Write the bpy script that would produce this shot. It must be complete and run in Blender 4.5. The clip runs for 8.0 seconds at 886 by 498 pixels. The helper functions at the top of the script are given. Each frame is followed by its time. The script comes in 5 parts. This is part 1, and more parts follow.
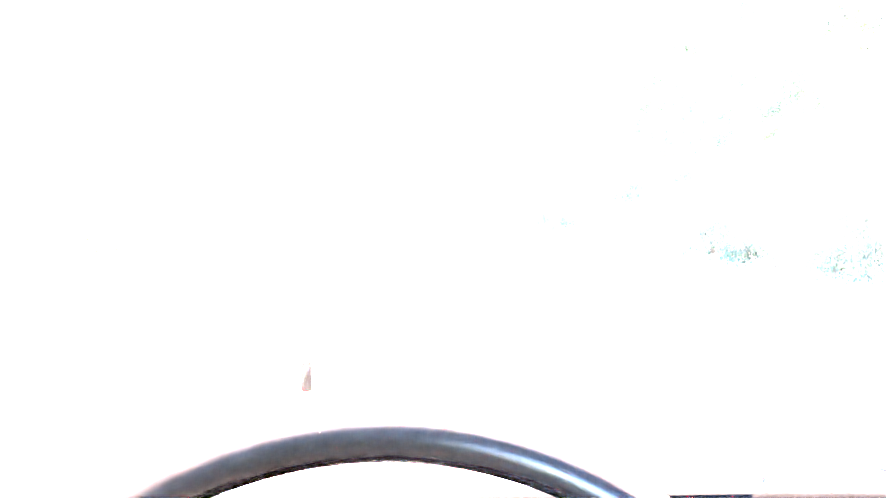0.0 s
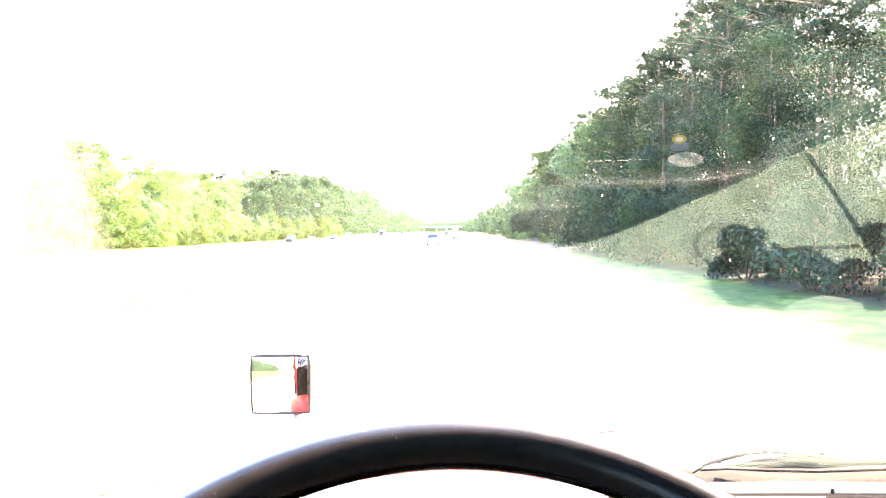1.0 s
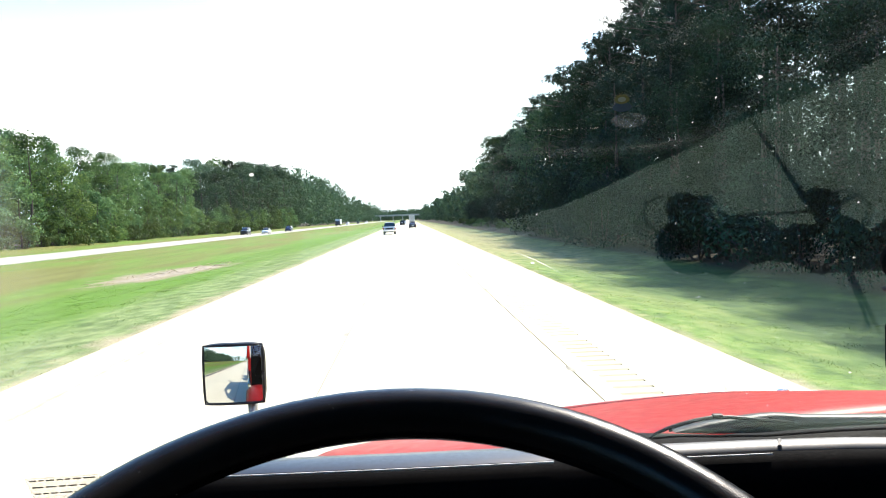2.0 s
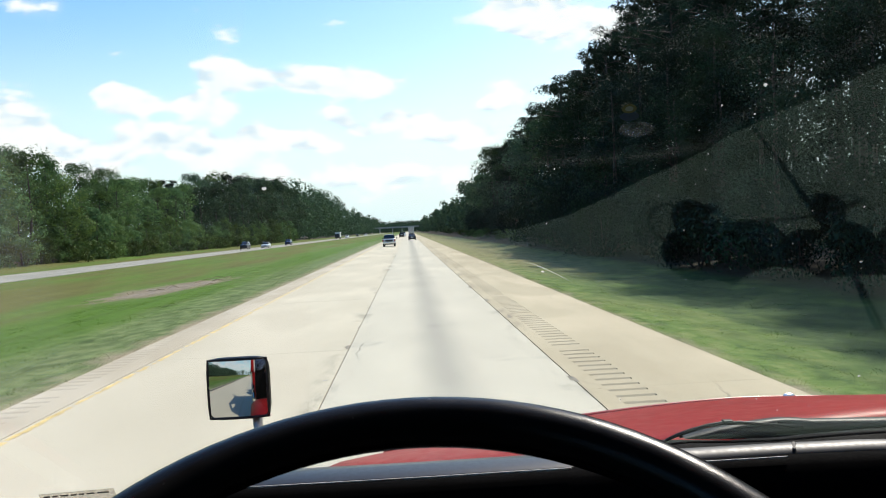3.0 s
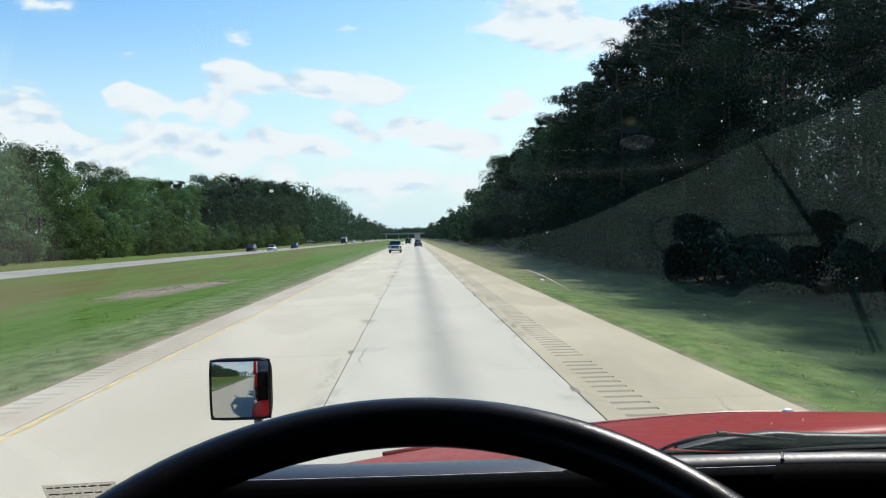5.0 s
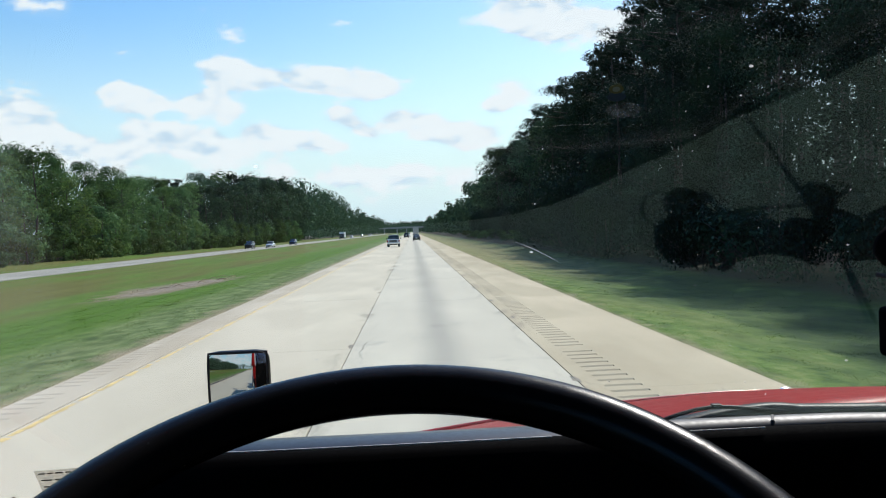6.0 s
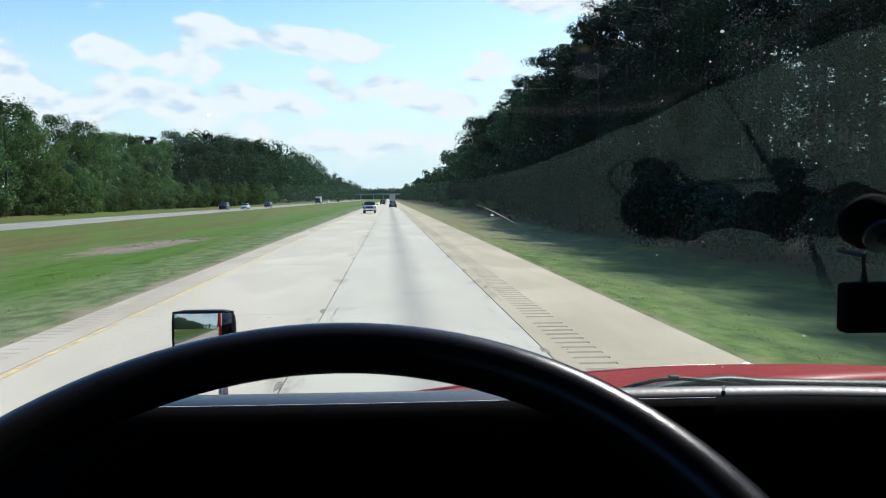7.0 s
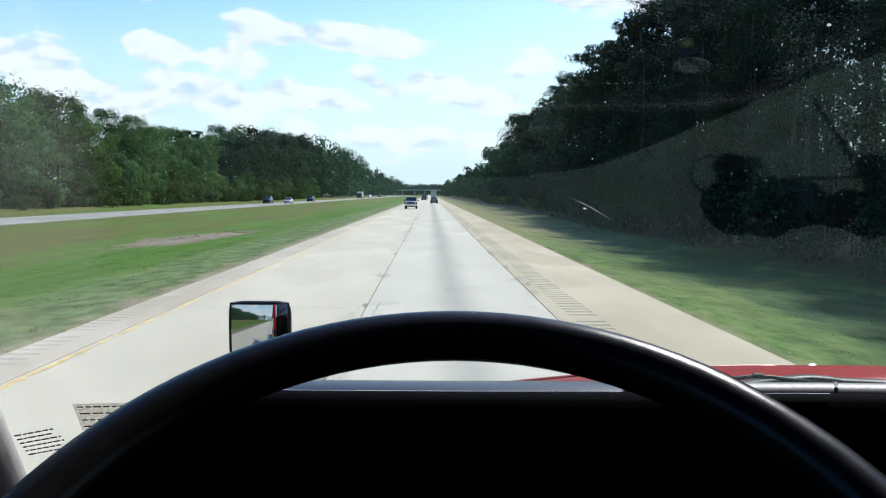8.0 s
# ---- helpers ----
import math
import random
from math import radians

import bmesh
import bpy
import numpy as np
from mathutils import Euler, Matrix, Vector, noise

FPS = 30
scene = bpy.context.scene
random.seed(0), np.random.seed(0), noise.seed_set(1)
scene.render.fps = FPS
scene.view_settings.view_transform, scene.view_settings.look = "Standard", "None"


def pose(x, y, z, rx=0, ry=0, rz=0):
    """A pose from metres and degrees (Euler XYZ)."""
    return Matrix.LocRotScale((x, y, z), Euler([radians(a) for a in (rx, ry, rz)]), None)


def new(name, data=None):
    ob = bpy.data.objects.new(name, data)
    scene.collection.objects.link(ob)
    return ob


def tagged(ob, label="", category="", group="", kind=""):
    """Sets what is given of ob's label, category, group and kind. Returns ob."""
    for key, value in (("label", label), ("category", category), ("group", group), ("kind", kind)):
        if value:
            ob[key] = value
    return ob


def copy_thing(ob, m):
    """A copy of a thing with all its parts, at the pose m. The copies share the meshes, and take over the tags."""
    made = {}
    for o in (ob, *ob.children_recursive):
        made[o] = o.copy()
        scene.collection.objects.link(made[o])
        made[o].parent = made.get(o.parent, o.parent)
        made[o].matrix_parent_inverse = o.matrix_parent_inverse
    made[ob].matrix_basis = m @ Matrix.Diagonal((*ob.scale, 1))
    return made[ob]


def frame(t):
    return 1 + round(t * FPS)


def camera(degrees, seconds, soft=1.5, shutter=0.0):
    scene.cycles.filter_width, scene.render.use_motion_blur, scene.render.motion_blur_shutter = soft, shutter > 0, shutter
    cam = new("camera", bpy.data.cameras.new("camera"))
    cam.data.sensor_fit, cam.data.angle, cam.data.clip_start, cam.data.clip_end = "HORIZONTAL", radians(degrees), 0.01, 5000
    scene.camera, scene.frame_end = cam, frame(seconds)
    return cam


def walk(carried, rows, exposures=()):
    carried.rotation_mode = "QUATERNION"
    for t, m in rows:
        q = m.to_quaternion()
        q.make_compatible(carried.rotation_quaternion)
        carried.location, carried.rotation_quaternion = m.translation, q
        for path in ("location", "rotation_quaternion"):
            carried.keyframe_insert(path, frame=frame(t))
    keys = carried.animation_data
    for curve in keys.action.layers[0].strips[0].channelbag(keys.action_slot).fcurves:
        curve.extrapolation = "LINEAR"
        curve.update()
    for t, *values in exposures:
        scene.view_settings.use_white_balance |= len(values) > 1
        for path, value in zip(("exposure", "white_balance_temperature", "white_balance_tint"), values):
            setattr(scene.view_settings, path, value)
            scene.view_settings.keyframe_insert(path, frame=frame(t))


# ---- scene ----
# camera: held in the cab of a truck that stands on a highway
cam = camera(57.544, 8.0, soft=1.1)
PATH = [
    (0.0, pose(0.0603, 0.0000, 2.3451, 88.330, 1.800, 1.900)),
    (0.5, pose(0.0183, 0.0214, 2.3502, 89.291, 0.427, -2.370)),
    (1.0, pose(-0.0020, 0.0004, 2.3467, 88.698, 0.709, 0.622)),
    (1.5, pose(0.0145, 0.0210, 2.3296, 87.497, 1.353, -2.088)),
    (3.0, pose(0.0006, 0.0145, 2.3288, 88.567, 2.846, -2.503)),
    (3.5, pose(0.0035, 0.0098, 2.3353, 87.622, 3.336, -3.335)),
    (4.0, pose(0.0231, 0.0139, 2.3327, 88.558, 1.954, -3.532)),
    (4.5, pose(-0.0000, -0.0001, 2.3337, 89.212, 0.919, -2.115)),
    (6.0, pose(0.0129, 0.0048, 2.3089, 88.641, 2.448, -2.180)),
    (6.5, pose(0.0119, 0.0101, 2.3232, 87.917, 2.743, -2.014)),
    (7.0, pose(0.0292, 0.0212, 2.3006, 86.370, 0.343, -3.829)),
    (7.5, pose(0.0033, 0.0462, 2.2895, 87.618, -0.908, -3.553)),
    (8.0, pose(-0.0188, 0.0169, 2.2971, 86.109, -0.302, -0.917)),
]
EXPOSURES = [(0.0, 8.6, 8200, 36), (0.5, 6.3, 8200, 36), (1.0, 4.7, 8900, 26), (1.5, 2.95, 8200, 16), (2.1, 1.2, 6600, 10), (2.8, 0.25, 6600, 10), (3.5, 0.10, 6450, 10), (4.5, -0.02, 6250, 10), (6.5, -0.06, 6100, 10), (8.0, 0.07, 5950, 10)]
walk(cam, PATH, EXPOSURES)

# ---- world and sun ----
SUN_AZ, SUN_EL = radians(36), radians(46)   # to the right of straight ahead; above the horizon
world = bpy.data.worlds.new("world")
scene.world = world
world.use_nodes = True


class Nodes:
    """Short hand for building a node tree."""

    def __init__(self, tree):
        self.tree = tree
        tree.nodes.clear()

    def put(self, kind, values=None, **settings):
        n = self.tree.nodes.new(kind)
        if "operation" in settings:
            n.operation = settings["operation"]
        if "use_clamp" in settings:
            n.use_clamp = settings["use_clamp"]
        if "data_type" in settings:
            n.data_type, n.blend_type = settings["data_type"], settings["blend_type"]
        if "noise_dimensions" in settings:
            n.noise_dimensions = settings["noise_dimensions"]
        if "interpolation_type" in settings:
            n.interpolation_type = settings["interpolation_type"]
        for k, v in (values or {}).items():
            if isinstance(v, bpy.types.NodeSocket):
                self.tree.links.new(v, n.inputs[k])
            else:
                n.inputs[k].default_value = v
        return n

    def math(self, op, a, b=0.0, c=0.0, clamp=False):
        return self.put("ShaderNodeMath", {0: a, 1: b, 2: c}, operation=op, use_clamp=clamp).outputs[0]

    def mix(self, f, a, b, blend="MIX"):
        n = self.put("ShaderNodeMix", {0: f, 6: a, 7: b}, data_type="RGBA", blend_type=blend)
        return n.outputs[2]

    def noise(self, scale, detail=4.0, rough=0.55, vec=None, dims="3D"):
        v = {"Scale": scale, "Detail": detail, "Roughness": rough}
        if vec is not None:
            v["Vector"] = vec
        return self.put("ShaderNodeTexNoise", v, noise_dimensions=dims).outputs[0]

    def smooth(self, v, a, b, lo=0.0, hi=1.0):
        n = self.put("ShaderNodeMapRange", {0: v, 1: a, 2: b, 3: lo, 4: hi}, interpolation_type="SMOOTHSTEP")
        return n.outputs[0]


W = Nodes(world.node_tree)
sky = W.put("ShaderNodeTexSky")
sky.sky_type, sky.sun_disc, sky.sun_elevation, sky.sun_rotation = "NISHITA", False, SUN_EL, SUN_AZ
sky.air_density, sky.dust_density, sky.ozone_density = 1.3, 1.0, 1.2
way = W.put("ShaderNodeTexCoord").outputs["Generated"]
xyz = W.put("ShaderNodeSeparateXYZ", {0: way})
rise = W.math("MAXIMUM", xyz.outputs[2], 0.0)
# fair-weather clouds: puffs along ranks at a few heights
ahead = W.math("MAXIMUM", W.math("ABSOLUTE", xyz.outputs[1]), 0.15)
side = W.math("DIVIDE", xyz.outputs[0], ahead)
up = W.math("DIVIDE", xyz.outputs[2], ahead)
flat = W.put("ShaderNodeCombineXYZ", {0: side, 1: W.math("MULTIPLY", up, 2.1), 2: 0.35}).outputs[0]
puff = W.noise(12.0, 8.0, 0.56, flat)
fine = W.noise(30.0, 5.0, 0.6, flat)
ragged = W.math("ADD", W.math("MULTIPLY", W.math("SUBTRACT", puff, 0.5), 1.7), W.math("MULTIPLY", W.math("SUBTRACT", fine, 0.5), 0.55))


def lobe(x, z, w, h, strength):
    """One rounded lobe of cloud round a way in the sky."""
    a = W.math("DIVIDE", W.math("SUBTRACT", side, x), w)
    b = W.math("DIVIDE", W.math("SUBTRACT", up, z), h)
    r = W.math("MULTIPLY_ADD", a, a, W.math("MULTIPLY", b, b))
    return W.math("MULTIPLY", W.math("POWER", 2.718, W.math("MULTIPLY", r, -1.0)), strength)


puffs = random.Random(12)


def cloud_row(x0, z0, x1, z1, count, size, strength=0.62):
    """Lobes of one cloud, strung from one end to the other, uneven in size."""
    made = []
    for i in range(count):
        u = (i + 0.5) / count
        q = size * puffs.uniform(0.65, 1.2)
        made.append(lobe(x0 + (x1 - x0) * u, z0 + (z1 - z0) * u + puffs.uniform(-0.2, 0.3) * size, q * 1.35, q * 0.85, strength))
    return made


LOBES = cloud_row(-0.245, 0.203, -0.015, 0.178, 7, 0.022) + cloud_row(-0.205, 0.190, -0.06, 0.178, 3, 0.018, 0.45)
LOBES += cloud_row(-0.368, 0.190, -0.290, 0.160, 3, 0.018) + cloud_row(-0.280, 0.174, -0.205, 0.152, 3, 0.017)
LOBES += cloud_row(-0.530, 0.165, -0.440, 0.150, 3, 0.034) + cloud_row(-0.460, 0.120, -0.350, 0.105, 4, 0.026)
LOBES += cloud_row(-0.340, 0.128, -0.200, 0.108, 5, 0.020) + cloud_row(-0.205, 0.130, -0.075, 0.106, 5, 0.018) + cloud_row(-0.095, 0.150, -0.035, 0.112, 3, 0.019)
LOBES += cloud_row(-0.030, 0.143, 0.105, 0.104, 5, 0.024) + cloud_row(-0.44, 0.088, -0.12, 0.082, 4, 0.030, 0.42) + cloud_row(-0.13, 0.074, 0.20, 0.066, 4, 0.032, 0.5)
LOBES += cloud_row(0.135, 0.275, 0.185, 0.245, 3, 0.032, 0.55) + cloud_row(0.22, 0.25, 0.34, 0.22, 3, 0.040, 0.42) + cloud_row(0.105, 0.172, 0.165, 0.170, 2, 0.020, 0.5)
LOBES += cloud_row(0.095, 0.150, 0.125, 0.146, 2, 0.014, 0.45) + cloud_row(-0.47, 0.298, -0.40, 0.290, 2, 0.016, 0.5)
total = LOBES[0]
for one in LOBES[1:]:
    total = W.math("ADD", total, one)
body_of = W.math("MINIMUM", total, 0.75)
dens = W.math("ADD", ragged, body_of)
cover = W.math("MAXIMUM", W.smooth(dens, 0.25, 0.55, 0.0, 0.97), W.smooth(W.math("ADD", total, W.math("MULTIPLY", ragged, 0.5)), 0.08, 0.66, 0.0, 0.38))
over = W.put("ShaderNodeVectorMath", {0: flat, 1: (0.008, 0.026, 0.0)}, operation="ADD").outputs[0]
lump = W.math("ADD", puff, W.math("MULTIPLY", fine, 0.3))
lump_over = W.math("ADD", W.noise(12.0, 8.0, 0.56, over), W.math("MULTIPLY", W.noise(30.0, 5.0, 0.6, over), 0.3))
shade = W.smooth(W.math("ADD", W.math("SUBTRACT", lump, lump_over), W.math("MULTIPLY", dens, 0.10)), -0.13, 0.09)
cloud = W.mix(shade, (4.0, 4.85, 5.55, 1), (5.9, 6.05, 6.1, 1))
deep = W.put("ShaderNodeHueSaturation", {0: 0.505, 1: 1.5, 2: 1.0, 4: sky.outputs[0]}).outputs[0]
haze = W.mix(W.smooth(rise, 0.0, 0.28, 0.92, 0.0), deep, (4.45, 5.6, 6.2, 1))
above = W.mix(W.math("MULTIPLY", cover, W.smooth(xyz.outputs[2], 0.0, 0.06)), haze, cloud)
W.put("ShaderNodeOutputWorld", {0: W.put("ShaderNodeBackground", {0: above, 1: 0.168}).outputs[0]})

sun = new("sun", bpy.data.lights.new("sun", "SUN"))
sun.data.energy, sun.data.angle, sun.data.color = 5.0, radians(0.53), (1.0, 0.94, 0.84)
sun_way = Vector((math.sin(SUN_AZ) * math.cos(SUN_EL), math.cos(SUN_AZ) * math.cos(SUN_EL), math.sin(SUN_EL)))
sun.matrix_world = Matrix.Translation((30, 20, 60)) @ sun_way.to_track_quat("Z", "Y").to_matrix().to_4x4()
scene.view_settings.exposure = 0.0


# ---- materials ----
def material(name):
    m = bpy.data.materials.new(name)
    m.use_nodes = True
    return m, Nodes(m.node_tree)


def surface(n, color, rough=0.6, metal=0.0, bump=None, depth=0.01, coat=0.0, spec=0.5):
    v = {"Base Color": color, "Roughness": rough, "Metallic": metal, "Coat Weight": coat, "Specular IOR Level": spec}
    if bump is not None:
        v["Normal"] = n.put("ShaderNodeBump", {"Height": bump, "Distance": depth, "Strength": 0.8}).outputs[0]
    b = n.put("ShaderNodeBsdfPrincipled", v)
    n.put("ShaderNodeOutputMaterial", {0: b.outputs[0]})
    return b


def place(n):
    """World place in metres, and its axes."""
    p = n.put("ShaderNodeNewGeometry").outputs["Position"]
    s = n.put("ShaderNodeSeparateXYZ", {0: p})
    return p, s.outputs[0], s.outputs[1], s.outputs[2]


def stretched(n, p, sx, sy, sz):
    return n.put("ShaderNodeMapping", {0: p, 3: (sx, sy, sz)}).outputs[0]


def make_concrete(name, tint, dark, oil=None, joints=()):
    """Old road concrete: blotches, long wheel wear, fine pits; oil = x of a dripped dark band."""
    m, n = material(name)
    p, x, y, z = place(n)
    rnd = n.put("ShaderNodeObjectInfo").outputs["Random"]
    blot = n.noise(0.35, 5, 0.6, stretched(n, p, 1, 0.35, 1))
    streak = n.noise(2.2, 5, 0.6, stretched(n, p, 1, 0.04, 1))
    grain = n.noise(38, 3, 0.6, p)
    c = n.mix(n.smooth(blot, 0.3, 0.72), dark, tint)
    c = n.mix(n.smooth(streak, 0.45, 0.8, 0.0, 0.35), c, dark)
    c = n.mix(n.math("MULTIPLY", rnd, 0.22), c, dark)
    c = n.mix(n.smooth(grain, 0.5, 0.85, 0.0, 0.35), c, (dark[0] * 0.75, dark[1] * 0.75, dark[2] * 0.75, 1))
    spots = n.noise(1.1, 3, 0.5, stretched(n, p, 1.0, 0.5, 1))
    c = n.mix(n.smooth(spots, 0.70, 0.78, 0.0, 0.5), c, (0.16, 0.145, 0.125, 1))
    crack = n.put("ShaderNodeTexVoronoi", {"Vector": n.put("ShaderNodeVectorMath", {0: p, 1: n.put("ShaderNodeCombineXYZ", {0: n.math("MULTIPLY", blot, 1.5), 1: n.math("MULTIPLY", spots, 1.5)}).outputs[0]}, operation="ADD").outputs[0], "Scale": 0.16})
    crack.feature = "DISTANCE_TO_EDGE"
    line = n.math("MULTIPLY", n.smooth(crack.outputs[0], 0.0, 0.004, 0.7, 0.0), n.smooth(n.noise(0.11, 2, 0.5, p), 0.5, 0.62))
    c = n.mix(line, c, (0.12, 0.11, 0.095, 1))
    patch = n.noise(0.22, 2, 0.4, stretched(n, p, 1.6, 0.5, 1))
    c = n.mix(n.smooth(patch, 0.56, 0.62, 0.0, 0.6), c, dark)
    for j in joints:
        near = n.smooth(n.math("ADD", n.math("ABSOLUTE", n.math("SUBTRACT", x, j)), n.math("MULTIPLY", grain, 0.12)), 0.05, 0.55, 1.0, 0.0)
        worn = n.smooth(n.noise(0.55, 6, 0.7, stretched(n, p, 1.6, 0.45, 1)), 0.50, 0.64, 0.0, 0.6)
        c = n.mix(n.math("MULTIPLY", near, worn), c, (0.19, 0.165, 0.13, 1))
    if oil is not None:
        smudge = n.smooth(n.noise(0.5, 5, 0.6, stretched(n, p, 0.9, 0.8, 1)), 0.60, 0.72, 0.0, 0.38)
        c = n.mix(smudge, c, (0.22, 0.205, 0.18, 1))
        d = n.math("ABSOLUTE", n.math("SUBTRACT", x, oil))
        band = n.smooth(n.math("ADD", d, n.math("MULTIPLY", streak, 0.25)), 0.1, 0.85, 0.48, 0.0)
        c = n.mix(band, c, (0.20, 0.19, 0.17, 1))
    surface(n, c, 0.9, bump=n.math("ADD", grain, n.math("MULTIPLY", blot, 0.4)), depth=0.004, spec=0.3)
    return m


CONCRETE_LEFT = make_concrete("cream concrete", (0.655, 0.582, 0.440, 1), (0.52, 0.458, 0.340, 1), joints=(-1.31,))
CONCRETE_RIGHT = make_concrete("grey concrete", (0.63, 0.575, 0.450, 1), (0.52, 0.474, 0.372, 1), oil=0.52, joints=(-1.31, 2.35))
CONCRETE_SHOULDER = make_concrete("tan concrete", (0.59, 0.50, 0.345, 1), (0.42, 0.35, 0.232, 1), joints=(2.45,))
CONCRETE_EDGE = make_concrete("dusty edge concrete", (0.60, 0.525, 0.405, 1), (0.44, 0.37, 0.265, 1))
CONCRETE_FAR = make_concrete("pale concrete", (0.37, 0.35, 0.30, 1), (0.28, 0.265, 0.225, 1))


def make_plain(name, color, rough, metal=0.0, vary=0.15, scale=20.0, depth=0.0005, coat=0.0, spec=0.5):
    m, n = material(name)
    p = n.put("ShaderNodeTexCoord").outputs["Object"]
    a = n.noise(scale, 4, 0.6, p)
    b = n.noise(scale * 9, 3, 0.6, p)
    lo = tuple(c * (1 - vary) for c in color[:3]) + (1,)
    hi = tuple(min(1, c * (1 + vary)) for c in color[:3]) + (1,)
    c = n.mix(n.smooth(a, 0.3, 0.7), lo, hi)
    r = n.smooth(b, 0.2, 0.8, rough * 0.85, min(1, rough * 1.15))
    surface(n, c, r, metal, bump=b, depth=depth, coat=coat, spec=spec)
    return m


YELLOW = make_plain("worn yellow line paint", (0.68, 0.50, 0.20), 0.8, vary=0.25, scale=3, depth=0.002)
JOINT = make_plain("dark joint filler", (0.05, 0.045, 0.04), 0.9)
BARK = make_plain("bark", (0.060, 0.048, 0.040), 0.95, vary=0.4, scale=6, depth=0.03)
RED = make_plain("red truck paint", (0.26, 0.010, 0.010), 0.40, vary=0.08, scale=4, depth=0.0, coat=0.0, spec=0.05)
RED_GLOSS = make_plain("polished red paint", (0.34, 0.02, 0.02), 0.4, vary=0.04, scale=4, depth=0.0, coat=0.15)
BLACK_RUBBER = make_plain("black rubber", (0.008, 0.008, 0.009), 0.55, vary=0.2, scale=30, spec=0.25)
DASH_BLACK = make_plain("black dash vinyl", (0.0025, 0.0025, 0.0028), 0.9, vary=0.15, scale=60, depth=0.00005, spec=0.02)
WIPER_BLACK = make_plain("satin black wiper paint", (0.006, 0.006, 0.0065), 0.45, vary=0.15, scale=30, spec=0.2)
COWL_BLACK = make_plain("sun-faded black cowl", (0.007, 0.007, 0.0075), 0.7, vary=0.2, scale=30, spec=0.03)
DASH_HOOD = make_plain("dark grey instrument hood", (0.024, 0.025, 0.028), 0.36, vary=0.05, scale=30, depth=0.00003, spec=0.5)
DASH_LIP = make_plain("satin dark dash edge", (0.034, 0.036, 0.038), 0.5, vary=0.08, scale=30, depth=0.0, coat=0.0, spec=0.5)
TRAY = make_plain("sun-bleached dash top", (0.195, 0.285, 0.232), 0.85, vary=0.07, scale=12, depth=0.00006)
TRIM = make_plain("pale trim", (0.45, 0.44, 0.41), 0.6, vary=0.08)
LINE_TRIM = make_plain("satin trim strip", (0.62, 0.60, 0.56), 0.4)
BLACK_PLASTIC = make_plain("black plastic", (0.008, 0.008, 0.009), 0.4, vary=0.15, spec=0.25)
CHROME = make_plain("chrome", (0.75, 0.75, 0.76), 0.15, 1.0, vary=0.03)
GLINT = make_plain("glint metal", (0.95, 0.93, 0.90), 0.38, 1.0, vary=0.03)
STEEL = make_plain("grey steel", (0.42, 0.42, 0.42), 0.4, 0.8)
SILVER = make_plain("silver car paint", (0.66, 0.67, 0.68), 0.3, 0.2, vary=0.05, coat=0.6)
WHITE = make_plain("white paint", (0.75, 0.75, 0.74), 0.4, vary=0.05, coat=0.3)
DARK_BLUE = make_plain("dark blue car paint", (0.02, 0.035, 0.08), 0.25, vary=0.1, coat=0.2, spec=0.3)
CHARCOAL = make_plain("charcoal car paint", (0.03, 0.032, 0.036), 0.25, vary=0.1, coat=0.2, spec=0.3)
TYRE = make_plain("tyre", (0.02, 0.02, 0.02), 0.85)
CAR_GLASS = make_plain("dark car glass", (0.02, 0.025, 0.03), 0.06, vary=0.05, spec=0.8)
TAIL_RED = make_plain("red lamp lens", (0.35, 0.01, 0.01), 0.2)
SOIL = make_plain("bare soil", (0.235, 0.185, 0.125), 0.95, vary=0.35, scale=2.5, depth=0.03)
GRIT = make_plain("dark grit", (0.25, 0.215, 0.165), 0.95, vary=0.4, scale=14, depth=0.01)
STRAW = make_plain("dry stems", (0.36, 0.28, 0.16), 0.9, vary=0.3)
BRIDGE = make_plain("bridge concrete", (0.30, 0.31, 0.30), 0.85, vary=0.15, scale=0.4)
PAPER = make_plain("sticker film", (0.30, 0.30, 0.28), 0.5, vary=0.1)
INK = make_plain("sticker print", (0.10, 0.095, 0.085), 0.7, vary=0.4, scale=200)


def make_wheel_leather():
    m, n = material("black pebbled wheel rim")
    p = n.put("ShaderNodeTexCoord").outputs["Object"]
    v = n.put("ShaderNodeTexVoronoi", {"Vector": p, "Scale": 1300.0}).outputs[0]
    b = n.noise(60, 4, 0.6, p)
    c = n.mix(b, (0.006, 0.0057, 0.0056, 1), (0.010, 0.0094, 0.0092, 1))
    surface(n, c, n.smooth(b, 0.2, 0.8, 0.20, 0.28), bump=v, depth=0.00009, spec=0.18)
    return m


RIM = make_wheel_leather()


